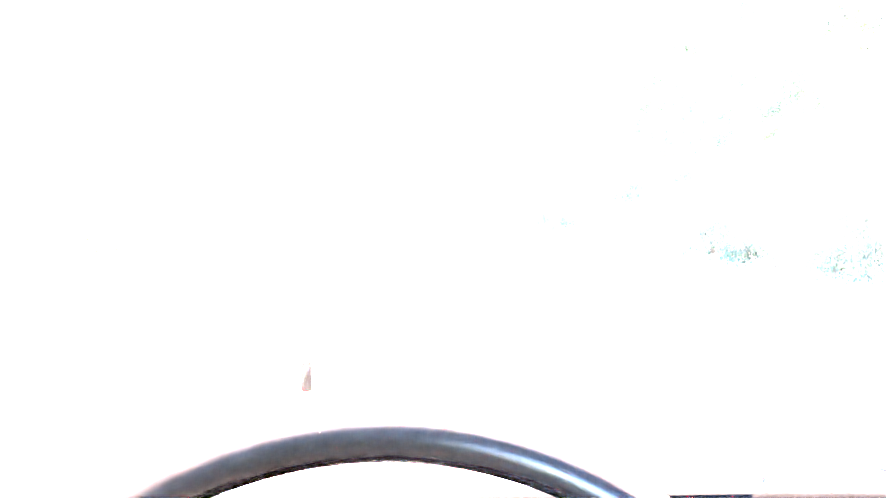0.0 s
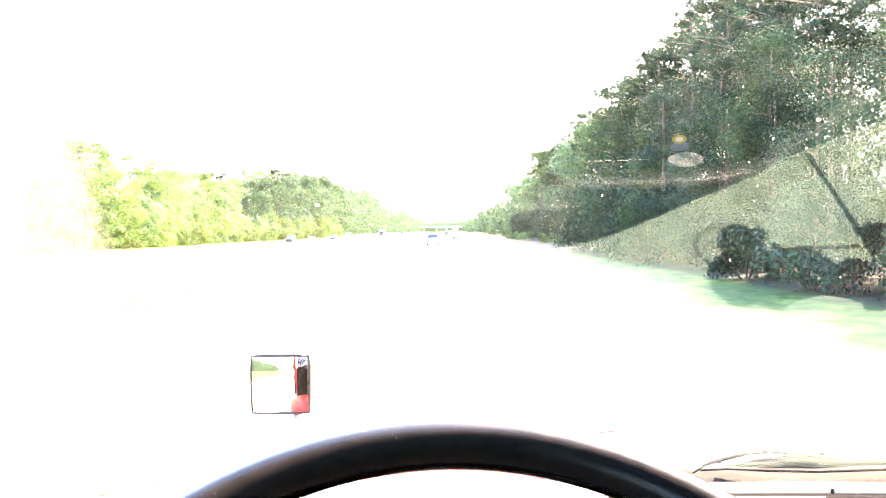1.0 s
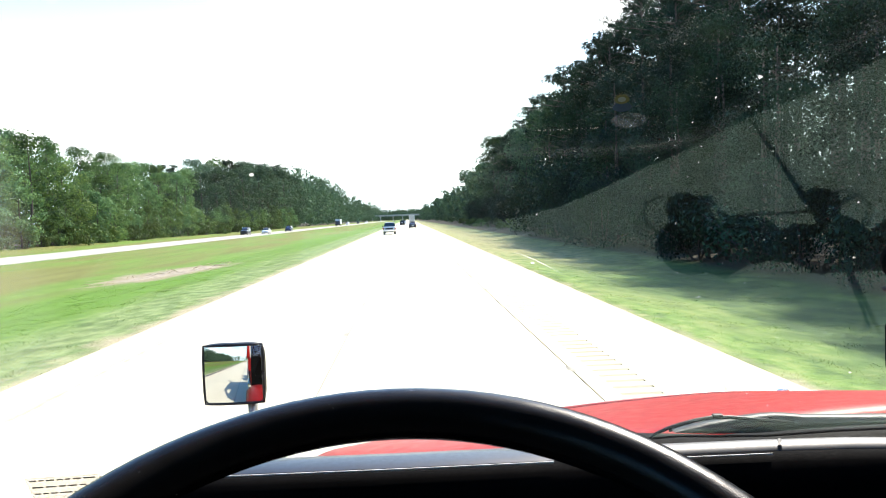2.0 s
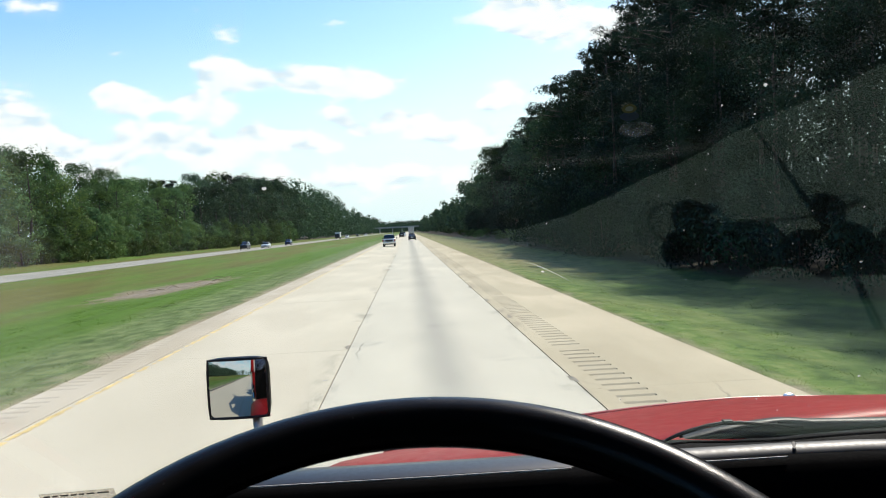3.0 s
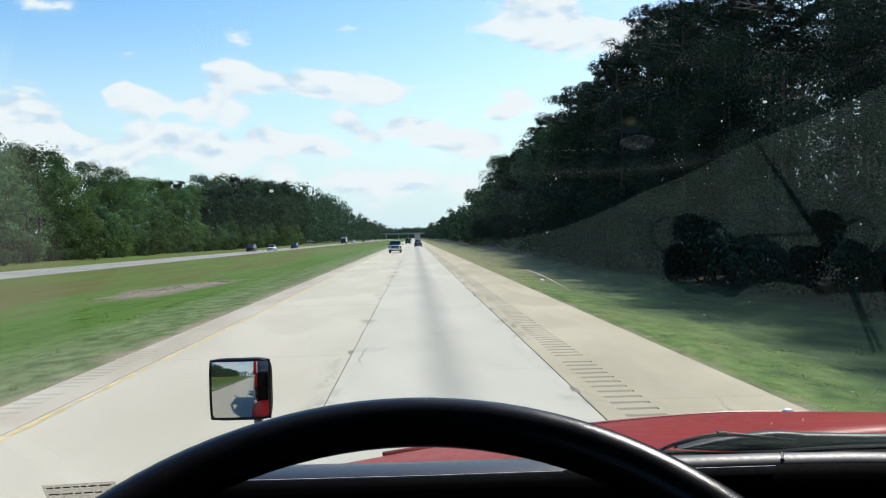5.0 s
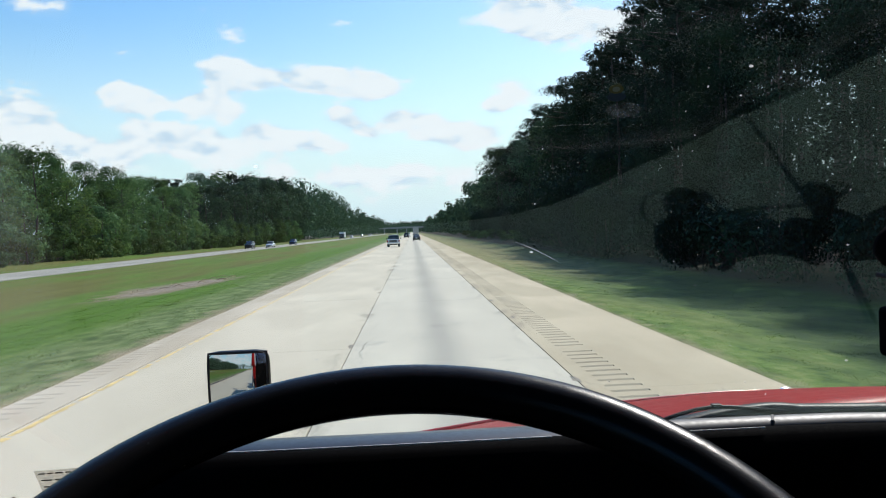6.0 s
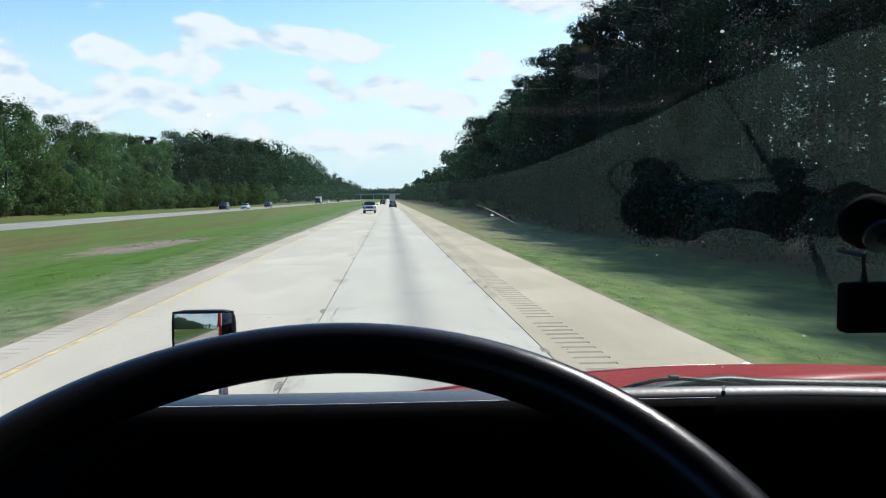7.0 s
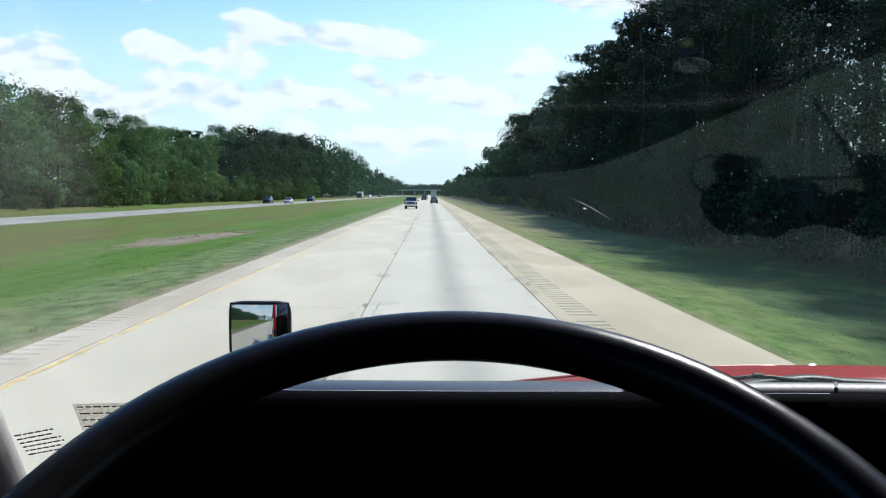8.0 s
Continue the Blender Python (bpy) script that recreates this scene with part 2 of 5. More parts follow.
def make_leaf(name, dark, light, through_light, gloss=0.15, thin=0.2):
    m, n = material(name)
    rnd = n.put("ShaderNodeNewGeometry").outputs["Random Per Island"]
    tree = n.put("ShaderNodeObjectInfo").outputs["Random"]
    p = n.put("ShaderNodeTexCoord").outputs["Object"]
    c = n.mix(n.math("ADD", n.math("MULTIPLY", rnd, 0.3), n.smooth(n.noise(0.5, 3, 0.55, p), 0.36, 0.66, 0.0, 0.75)), dark, light)
    hue = n.put("ShaderNodeHueSaturation", {0: n.smooth(tree, 0, 1, 0.470, 0.525), 1: n.smooth(tree, 0, 1, 1.05, 0.85),
                                            2: n.smooth(n.math('FRACT', n.math('MULTIPLY', tree, 7.3)), 0, 1, 0.5, 1.65), 4: c}).outputs[0]
    d = n.put("ShaderNodeBsdfPrincipled", {"Base Color": hue, "Roughness": 0.7, "Specular IOR Level": gloss})
    t = n.put("ShaderNodeBsdfTranslucent", {0: n.mix(0.5, hue, through_light)})
    mixed = n.put("ShaderNodeMixShader", {0: thin, 1: d.outputs[0], 2: t.outputs[0]})
    n.put("ShaderNodeOutputMaterial", {0: mixed.outputs[0]})
    return m


LEAF = make_leaf("broad leaves", (0.016, 0.042, 0.022, 1), (0.110, 0.190, 0.072, 1), (0.15, 0.27, 0.06, 1), 0.12, 0.34)
LEAF_LIGHT = make_leaf("young light leaves", (0.034, 0.066, 0.022, 1), (0.115, 0.178, 0.055, 1), (0.16, 0.27, 0.06, 1), 0.12, 0.32)
# needle colour darkened to carry the shade of the right-hand woods
NEEDLE = make_leaf("shaded dark needles", (0.007, 0.016, 0.011, 1), (0.029, 0.053, 0.033, 1), (0.02, 0.04, 0.012, 1), 0.06, 0.08)
# the broad leaves again, with the shade of the woods put into their colour
LEAF_SHADED = make_leaf("shaded broad leaves", (0.016, 0.036, 0.024, 1), (0.062, 0.106, 0.054, 1), (0.07, 0.13, 0.04, 1), 0.08, 0.2)
SHRUB = make_leaf("shrub leaves", (0.035, 0.065, 0.014, 1), (0.075, 0.125, 0.032, 1), (0.10, 0.16, 0.03, 1))


def turf_color(n, p, x, y):
    """Turf by place: grey-green beside the concrete, strong green bands, dry streaks, rusty far side, tree shade
    painted in on the right, dark brown under the trees.
    """
    big = n.noise(0.10, 4, 0.55, stretched(n, p, 1.0, 0.22, 1))
    mid = n.noise(0.55, 5, 0.6, stretched(n, p, 1.0, 0.35, 1))
    small = n.noise(7, 5, 0.7, p)
    c = n.mix(n.smooth(small, 0.3, 0.7), (0.100, 0.150, 0.036, 1), (0.165, 0.215, 0.062, 1))
    c = n.mix(n.smooth(mid, 0.45, 0.75, 0.0, 0.6), c, (0.21, 0.205, 0.085, 1))
    tuft = n.noise(1.7, 6, 0.7, stretched(n, p, 1.0, 0.6, 1))
    c = n.mix(n.smooth(tuft, 0.50, 0.62, 0.0, 0.8), c, (0.25, 0.245, 0.12, 1))
    c = n.mix(n.smooth(tuft, 0.49, 0.37, 0.0, 0.8), c, (0.060, 0.098, 0.024, 1))
    wob = n.math("ADD", x, n.math("MULTIPLY", mid, 3.0))
    near = n.math("MULTIPLY", n.smooth(wob, -10.0, -5.4, 0.0, 1.0), n.smooth(x, -2.0, -4.0, 0.0, 0.95))
    c = n.mix(near, c, n.mix(n.smooth(tuft, 0.35, 0.65), (0.115, 0.135, 0.072, 1), (0.265, 0.265, 0.175, 1)))
    green = n.math("MULTIPLY", n.smooth(big, 0.36, 0.55, 0.3, 0.88), n.smooth(wob, -7.0, -9.5, 0.0, 1.0))
    c = n.mix(green, c, (0.105, 0.172, 0.018, 1))
    rusty = n.math("MULTIPLY", n.smooth(n.noise(0.2, 4, 0.6, stretched(n, p, 1, 0.15, 1)), 0.36, 0.60, 0.1, 0.75), n.smooth(n.math("ADD", x, n.math("MULTIPLY", mid, 5.0)), -13.0, -18.0, 0.0, 1.0))
    c = n.mix(rusty, c, (0.175, 0.115, 0.055, 1))
    dry = n.math("MULTIPLY", n.smooth(n.noise(0.16, 4, 0.6, stretched(n, p, 1, 0.2, 1)), 0.46, 0.66, 0.0, 0.5), n.smooth(x, 4.0, 7.0, 0.0, 1.0))
    c = n.mix(dry, c, (0.20, 0.175, 0.09, 1))
    lines = n.noise(0.9, 4, 0.6, stretched(n, p, 1.0, 0.05, 1))
    c = n.mix(n.smooth(lines, 0.56, 0.36, 0.0, 0.35), c, (0.62, 0.56, 0.5, 1), "MULTIPLY")
    # shade of the right-hand trees put into the turf colour, in ragged patches
    woods_shade = n.math("MULTIPLY", n.smooth(n.noise(0.35, 5, 0.65, stretched(n, p, 1.0, 0.5, 1)), 0.36, 0.52, 0.25, 1.0), n.smooth(n.math("ADD", x, mid), 5.7, 9.0, 0.0, 0.92))
    c = n.mix(woods_shade, c, n.mix(n.smooth(tuft, 0.4, 0.6), (0.030, 0.056, 0.022, 1), (0.060, 0.092, 0.034, 1)))
    c = n.mix(1.0, c, (0.74, 0.92, 0.54, 1), "MULTIPLY")
    tan = n.math("MULTIPLY", n.math("MULTIPLY", n.smooth(y, 28.0, 60.0, 0.0, 0.75), n.smooth(x, 4.0, 5.0, 0.0, 1.0)), n.smooth(n.math("ADD", x, mid), 9.0, 14.0, 1.0, 0.3))
    c = n.mix(n.math("MULTIPLY", tan, n.smooth(tuft, 0.40, 0.56, 0.4, 1.0)), c, (0.27, 0.225, 0.115, 1))
    fringe = n.math("MULTIPLY", n.smooth(n.math("ADD", x, n.math("MULTIPLY", mid, 1.2)), 5.4, 6.0, 0.5, 0.0), n.smooth(x, 4.0, 4.5, 0.0, 1.0))
    c = n.mix(fringe, c, (0.20, 0.16, 0.085, 1))
    bare = n.put("ShaderNodeVectorMath", {0: n.put("ShaderNodeMapping", {0: p, 1: (16.0 / 4.4, -55.0 / 11.5, 0), 3: (1 / 4.4, 1 / 11.5, 0)}).outputs[0]}, operation="LENGTH").outputs["Value"]
    ragged = n.noise(0.9, 4, 0.65, stretched(n, p, 1.0, 0.5, 1))
    c = n.mix(n.smooth(n.math("ADD", bare, n.math("MULTIPLY", ragged, 1.3)), 1.2, 1.65, 0.95, 0.0), c, n.mix(small, (0.20, 0.155, 0.10, 1), (0.27, 0.215, 0.15, 1)))
    off = n.math("ADD", n.math("ABSOLUTE", n.math("SUBTRACT", x, -0.55)), n.smooth(x, 4.0, 4.5, 0.35, 0.6))
    edge = n.smooth(n.math("ADD", off, n.math("MULTIPLY", n.noise(0.9, 6, 0.7, stretched(n, p, 1.0, 0.6, 1)), -2.2)), 4.7, 5.6, 0.95, 0.0)
    c = n.mix(edge, c, n.mix(small, (0.26, 0.205, 0.135, 1), (0.39, 0.325, 0.22, 1)))
    # dark brown from the tree lines outwards
    woods_floor = n.math("ADD", n.smooth(n.math("ADD", x, mid), 12.4, 14.0, 0.0, 1.0), n.smooth(n.math("ADD", x, mid), -51.0, -53.0, 0.0, 1.0))
    c = n.mix(woods_floor, c, n.mix(small, (0.030, 0.024, 0.014, 1), (0.060, 0.046, 0.026, 1)))
    return c, small, mid


def make_blade():
    m, n = material("grass blades")
    p, x, y, z = place(n)
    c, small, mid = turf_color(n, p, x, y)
    rnd = n.put("ShaderNodeNewGeometry").outputs["Random Per Island"]
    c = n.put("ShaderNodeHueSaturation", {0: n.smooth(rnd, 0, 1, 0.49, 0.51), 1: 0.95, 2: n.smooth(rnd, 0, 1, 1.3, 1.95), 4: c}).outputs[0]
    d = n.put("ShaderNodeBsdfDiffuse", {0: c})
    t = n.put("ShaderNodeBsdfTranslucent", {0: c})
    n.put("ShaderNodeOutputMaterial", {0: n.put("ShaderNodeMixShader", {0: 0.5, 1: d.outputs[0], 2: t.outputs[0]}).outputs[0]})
    return m


BLADE = make_blade()


def make_ground():
    """Roadside turf: bright mown bands, dry streaks along the road, bare sandy edge beside the concrete."""
    m, n = material("roadside turf")
    p, x, y, z = place(n)
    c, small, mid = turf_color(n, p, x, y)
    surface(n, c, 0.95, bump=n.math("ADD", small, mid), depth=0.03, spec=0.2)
    return m


TURF = make_ground()


def make_glass():
    """Windscreen: clear, with a thin film of road dust, glossy by angle."""
    m, n = material("dusty windscreen glass")
    p = n.put("ShaderNodeTexCoord").outputs["Object"]
    clear = n.put("ShaderNodeBsdfTransparent", {0: (0.965, 0.985, 0.97, 1)})
    gloss = n.put("ShaderNodeBsdfGlossy", {0: (1, 1, 1, 1), 1: 0.0})
    both = n.put("ShaderNodeMixShader", {0: n.put("ShaderNodeFresnel", {0: 1.5}).outputs[0], 1: clear.outputs[0], 2: gloss.outputs[0]})
    film = n.noise(3.0, 6, 0.65, p)
    smear = n.noise(7.0, 3, 0.6, stretched(n, p, 0.5, 1, 2.5))
    amount = n.math("ADD", n.smooth(film, 0.4, 0.8, 0.0, 0.0035), n.smooth(smear, 0.6, 0.8, 0.0, 0.003))
    gx = n.put("ShaderNodeSeparateXYZ", {0: p}).outputs[0]
    unswept = n.smooth(n.math("ADD", gx, n.math("MULTIPLY", film, 0.03)), -0.325, -0.285, 0.034, 0.0)
    amount = n.math("ADD", amount, n.math("MULTIPLY", unswept, n.smooth(smear, 0.25, 0.7, 0.5, 1.0)))
    dust = n.put("ShaderNodeBsdfTranslucent", {0: (0.75, 0.73, 0.68, 1)})
    out = n.put("ShaderNodeMixShader", {0: amount, 1: both.outputs[0], 2: dust.outputs[0]})
    n.put("ShaderNodeOutputMaterial", {0: out.outputs[0]})
    return m


GLASS = make_glass()


def make_clear():
    """The outer face of a pane: lets all through."""
    m, n = material("clear outer glass face")
    n.put("ShaderNodeOutputMaterial", {0: n.put("ShaderNodeBsdfTransparent", {0: (0.98, 0.99, 0.985, 1)}).outputs[0]})
    return m


CLEAR = make_clear()


def make_mirror():
    m, n = material("mirror glass")
    g = n.put("ShaderNodeBsdfGlossy", {0: (0.52, 0.54, 0.55, 1), 1: 0.01})
    n.put("ShaderNodeOutputMaterial", {0: g.outputs[0]})
    return m


MIRROR = make_mirror()


def make_speck():
    """Dried spray on the glass, bright where the sun comes through it."""
    m, n = material("dried spray")
    g = n.put("ShaderNodeBsdfTranslucent", {0: (0.8, 0.8, 0.78, 1)})
    c = n.put("ShaderNodeBsdfTransparent")
    rnd = n.put("ShaderNodeNewGeometry").outputs["Random Per Island"]
    mixed = n.put("ShaderNodeMixShader", {0: n.smooth(rnd, 0.0, 1.0, 0.08, 0.5), 1: c.outputs[0], 2: g.outputs[0]})
    n.put("ShaderNodeOutputMaterial", {0: mixed.outputs[0]})
    return m


SPECK = make_speck()


def make_film():
    """A see-through sticker film."""
    m, n = material("clear sticker film")
    g = n.put("ShaderNodeBsdfTranslucent", {0: (0.34, 0.32, 0.28, 1)})
    c = n.put("ShaderNodeBsdfTransparent", {0: (0.80, 0.79, 0.76, 1)})
    n.put("ShaderNodeOutputMaterial", {0: n.put("ShaderNodeMixShader", {0: 0.3, 1: c.outputs[0], 2: g.outputs[0]}).outputs[0]})
    return m


FILM = make_film()


def make_tag():
    """A worn clear tag, hardly more than a smudge."""
    m, n = material("smudged clear tag")
    g = n.put("ShaderNodeBsdfTranslucent", {0: (0.5, 0.55, 0.6, 1)})
    c = n.put("ShaderNodeBsdfTransparent")
    p = n.put("ShaderNodeTexCoord").outputs["Object"]
    n.put("ShaderNodeOutputMaterial", {0: n.put("ShaderNodeMixShader", {0: n.smooth(n.noise(90, 3, 0.5, p), 0.35, 0.7, 0.004, 0.035), 1: c.outputs[0], 2: g.outputs[0]}).outputs[0]})
    return m


TAG = make_tag()
DECAL_YELLOW = make_plain("yellow decal print", (0.16, 0.135, 0.05), 0.5)
DECAL_BLUE = make_plain("blue decal print", (0.03, 0.05, 0.11), 0.5)


# ---- builders ----
def part(name, bm, mat, parent=None, label="", smooth=False):
    """Links a bmesh as one mesh object under a thing or a part."""
    me = bpy.data.meshes.new(name)
    bm.normal_update()
    bm.to_mesh(me)
    bm.free()
    me.materials.append(mat)
    if smooth:
        me.shade_smooth()
    ob = new(name, me)
    ob.parent = parent
    if label:
        tagged(ob, label)
    return ob


def mesh_part(name, verts, faces, mat, parent=None, label="", smooth=False):
    """The same from lists or arrays of corners and faces."""
    me = bpy.data.meshes.new(name)
    me.from_pydata(verts.tolist() if isinstance(verts, np.ndarray) else verts, [], faces.tolist() if isinstance(faces, np.ndarray) else faces)
    me.materials.append(mat)
    if smooth:
        me.shade_smooth()
    ob = new(name, me)
    ob.parent = parent
    if label:
        tagged(ob, label)
    return ob


def add_box(bm, lo, hi, bevel=0.0, seg=2, m=None):
    lo, hi = Vector(lo), Vector(hi)
    mat = Matrix.Translation((lo + hi) / 2) @ Matrix.Diagonal((*(hi - lo), 1))
    r = bmesh.ops.create_cube(bm, size=1, matrix=mat)
    vs = r["verts"]
    if bevel:
        es = list({e for v in vs for e in v.link_edges})
        b = bmesh.ops.bevel(bm, geom=es, offset=bevel, segments=seg, affect="EDGES", profile=0.5)
        vs = list({v for f in b["faces"] for v in f.verts} | {v for v in vs if v.is_valid})
    if m is not None:
        bmesh.ops.transform(bm, matrix=m, verts=vs)
    return vs


def box(lo, hi, bevel=0.0, seg=2, m=None):
    bm = bmesh.new()
    add_box(bm, lo, hi, bevel, seg, m)
    return bm


def tube(points, radii, sides=10, closed=False, caps=True, bm=None):
    """A round bar along points."""
    bm = bm or bmesh.new()
    pts = [Vector(p) for p in points]
    rings = []
    k = len(pts)
    for i, p in enumerate(pts):
        a = pts[(i - 1) % k] if closed or i > 0 else p
        b = pts[(i + 1) % k] if closed or i < k - 1 else p
        d = (b - a).normalized()
        u = d.cross(Vector((0, 0, 1)))
        if u.length < 1e-4:
            u = d.cross(Vector((0, 1, 0)))
        u.normalize()
        w = d.cross(u)
        r = radii[i] if isinstance(radii, (list, tuple)) else radii
        rings.append([bm.verts.new(p + r * (math.cos(2 * math.pi * j / sides) * u + math.sin(2 * math.pi * j / sides) * w)) for j in range(sides)])
    for i in range(k if closed else k - 1):
        a, b = rings[i], rings[(i + 1) % k]
        for j in range(sides):
            bm.faces.new((a[j], a[(j + 1) % sides], b[(j + 1) % sides], b[j]))
    if caps and not closed:
        bm.faces.new(rings[0][::-1])
        bm.faces.new(rings[-1])
    bmesh.ops.recalc_face_normals(bm, faces=bm.faces)
    return bm


def loft(rows, closed_u=False, thick=0.0):
    """A skin through rows of points; thick: metres of solid depth."""
    bm = bmesh.new()
    vs = [[bm.verts.new(p) for p in row] for row in rows]
    for a, b in zip(vs, vs[1:]):
        w = len(a)
        for j in range(w if closed_u else w - 1):
            bm.faces.new((a[j], a[(j + 1) % w], b[(j + 1) % w], b[j]))
    bmesh.ops.recalc_face_normals(bm, faces=bm.faces)
    if thick:
        bmesh.ops.solidify(bm, geom=bm.faces[:], thickness=thick)
    return bm


def thing(name, label, category, m=None, group="", kind=""):
    ob = new(name)
    ob.empty_display_size = 0.2
    if m is not None:
        ob.matrix_basis = m
    return tagged(ob, label, category, group, kind)


# ---- the ground and the roads ----
LEFT_JOINT, RIGHT_JOINT = -1.31, 2.35          # joints on either side of the truck's lane
SHOULDER_END, YELLOW_X, LEFT_END = 5.0, -5.02, -6.05
FAR_NEAR_EDGE, FAR_FAR_EDGE, FAR_Z = -33.0, -42.0, -0.25
SLAB = 6.1


def ground_height(x, y):
    """Turf beside the roads: a shallow swale in the median, a ditch and a bank on the wooded side."""
    z = -0.06
    if x < LEFT_END:
        u = (LEFT_END - x) / (LEFT_END - FAR_NEAR_EDGE)
        z = -0.06 - 0.75 * math.sin(math.pi * min(u, 1.0)) ** 2 + (FAR_Z - 0.0) * min(u, 1.0)
        if x < FAR_FAR_EDGE:
            z = FAR_Z - 0.06 + 0.05 * (FAR_FAR_EDGE - x) * (1 if x > -60 else 0) + (0.9 if x <= -60 else 0)
    elif x > SHOULDER_END:
        u = x - SHOULDER_END
        z = -0.06 - 0.30 * math.sin(math.pi * min(u / 9.0, 1.0)) ** 2 + 0.04 * max(0, min(u - 9, 12))
    elif LEFT_END + 0.1 < x < SHOULDER_END - 0.1:
        z = -0.4
    if FAR_FAR_EDGE + 0.1 < x < FAR_NEAR_EDGE - 0.1:
        z = FAR_Z - 0.4
    rough = 0.03 if (x < LEFT_END - 0.5 or x > SHOULDER_END + 0.5) else 0.012
    if x < LEFT_END or x > SHOULDER_END:
        z += rough * noise.noise(Vector((x * 0.7, y * 0.5, 3.0))) + rough * 0.6 * noise.noise(Vector((x * 2.1, y * 1.7, 9.0)))
    return z


def build_ground():
    xs = [-1500, -700, -300, -120, -80, -60.1, -60, -56, -52, -48, -45, -42.3, -42.0, -41.85, -36, -33.15, -33.0, -32.6, -31.8, -31.0]
    xs += [-30 + i for i in range(23)] + [-7.0, -6.6, -6.3, -6.05, -5.9, 0, 4.85, 5.0, 5.2, 5.5] + [6 + 0.75 * i for i in range(18)]
    xs += [20, 24, 30, 40, 60, 120, 300, 700, 1500]
    ys = [-400, -150, -60, -30, -15, -6] + [1.0 * i for i in range(0, 90)] + [90 + 4 * i for i in range(40)]
    ys += [260, 300, 360, 450, 600, 800, 1100, 1500, 2200, 3200, 4500]
    verts = [(x, y, ground_height(x, y)) for y in ys for x in xs]
    w = len(xs)
    faces = [(j * w + i, j * w + i + 1, (j + 1) * w + i + 1, (j + 1) * w + i) for j in range(len(ys) - 1) for i in range(w - 1)]
    return tagged(mesh_part("ground", verts, faces, TURF, smooth=True), "mown roadside turf with dry patches and sandy edges", "ground", kind="structure")


build_ground()

road = tagged(new("road"), "pale worn concrete highway lanes with dark joints", "road", kind="structure")
far_road = tagged(new("road_opposite"), "pale concrete roadway beyond the grassy median", "road", kind="structure")


def strip(x0, x1, y0, y1, z=0.0, depth=0.25):
    return box((x0, y0, z - depth), (x1, y1, z))


# joints show as a dark bed between and below the slabs
part("joint_bed", strip(LEFT_END + 0.02, SHOULDER_END - 0.02, -60, 1500, -0.02, 0.3), JOINT, road, "dark joint filler")
part("joint_bed", strip(FAR_FAR_EDGE + 0.02, FAR_NEAR_EDGE - 0.02, -60, 1500, FAR_Z - 0.02, 0.3), JOINT, far_road)
GAP = 0.010


def slab_strip(x0, x1, mat, parent, first, count, z=0.0, slab_gap=0.004, bevel=0.003):
    """Slabs one behind the other, all sharing one mesh, and the far rest joined."""
    me = None
    for i in range(count):
        y = first + i * SLAB
        if me is None:
            ob = part("slab", box((x0 + GAP, slab_gap / 2, -0.25), (x1 - GAP, SLAB - slab_gap / 2, 0.0), bevel, 1), mat, parent)
            me = ob.data
        else:
            ob = new("slab", me)
            ob.parent = parent
        ob.location = (0, y, z + (random.uniform(-0.002, 0.002) if bevel else 0.0))
    part("far_slabs", strip(x0 + GAP, x1 - GAP, first + count * SLAB, 1500, z), mat, parent)
    part("rear_slabs", strip(x0 + GAP, x1 - GAP, -60, first, z), mat, parent)


RUMBLE0, RUMBLE1 = 2.64, 3.18
slab_strip(LEFT_JOINT, RIGHT_JOINT, CONCRETE_RIGHT, road, 2.0, 45)
slab_strip(YELLOW_X - 0.12, LEFT_JOINT, CONCRETE_LEFT, road, 4.0, 45)
LRUMBLE0, LRUMBLE1 = -6.00, -5.56
slab_strip(LRUMBLE1 - GAP, YELLOW_X - 0.12, CONCRETE_EDGE, road, 3.0, 30, 0.0, 0.004, 0.0)
slab_strip(LEFT_END, LRUMBLE0 + GAP, CONCRETE_EDGE, road, 3.0, 30, 0.0, 0.004, 0.0)
slab_strip(RUMBLE1 - GAP, SHOULDER_END, CONCRETE_SHOULDER, road, 5.0, 45, 0.0, 0.004, 0.0)
slab_strip(RIGHT_JOINT, RUMBLE0 + GAP, CONCRETE_SHOULDER, road, 5.0, 45, 0.0, 0.004, 0.0)


def rumble(x0, x1, y0, y1, pitch, mat, name, deep=0.022):
    """Milled grooves across the shoulder; one group of grooves to a slab, with plain concrete between."""
    prof = []
    y = y0
    k = 0
    while y < y1:
        if k % 15 == 14:
            prof += [(y, 0.0), (y + pitch, 0.0)]
        else:
            a = pitch * 0.66
            prof += [(y, 0.0), (y + a, 0.0), (y + a + 0.035, -deep), (y + pitch - 0.05, -deep), (y + pitch - 0.004, 0.0)]
        y += pitch
        k += 1
    prof += [(y1, 0.0), (1500.0, 0.0)]
    verts = [(x, py, pz) for py, pz in prof for x in (x0, x1)]
    faces = [(2 * i, 2 * i + 1, 2 * i + 3, 2 * i + 2) for i in range(len(prof) - 1)]
    return tagged(mesh_part(name, verts, faces, mat, road), "rumble strip grooves milled in the shoulder", kind="stuff")


rumble(RUMBLE0, RUMBLE1, 3.0, 170.0, 0.40, CONCRETE_SHOULDER, "rumble_strip")
rumble(LRUMBLE0, LRUMBLE1, 3.0, 150.0, 0.34, CONCRETE_EDGE, "rumble_strip", 0.013)
slab_strip(FAR_FAR_EDGE, -38.6, CONCRETE_FAR, far_road, -10.0, 40, FAR_Z)
slab_strip(-38.6, -35.8, CONCRETE_FAR, far_road, -10.0, 40, FAR_Z)
slab_strip(-35.8, FAR_NEAR_EDGE, CONCRETE_FAR, far_road, -10.0, 40, FAR_Z)


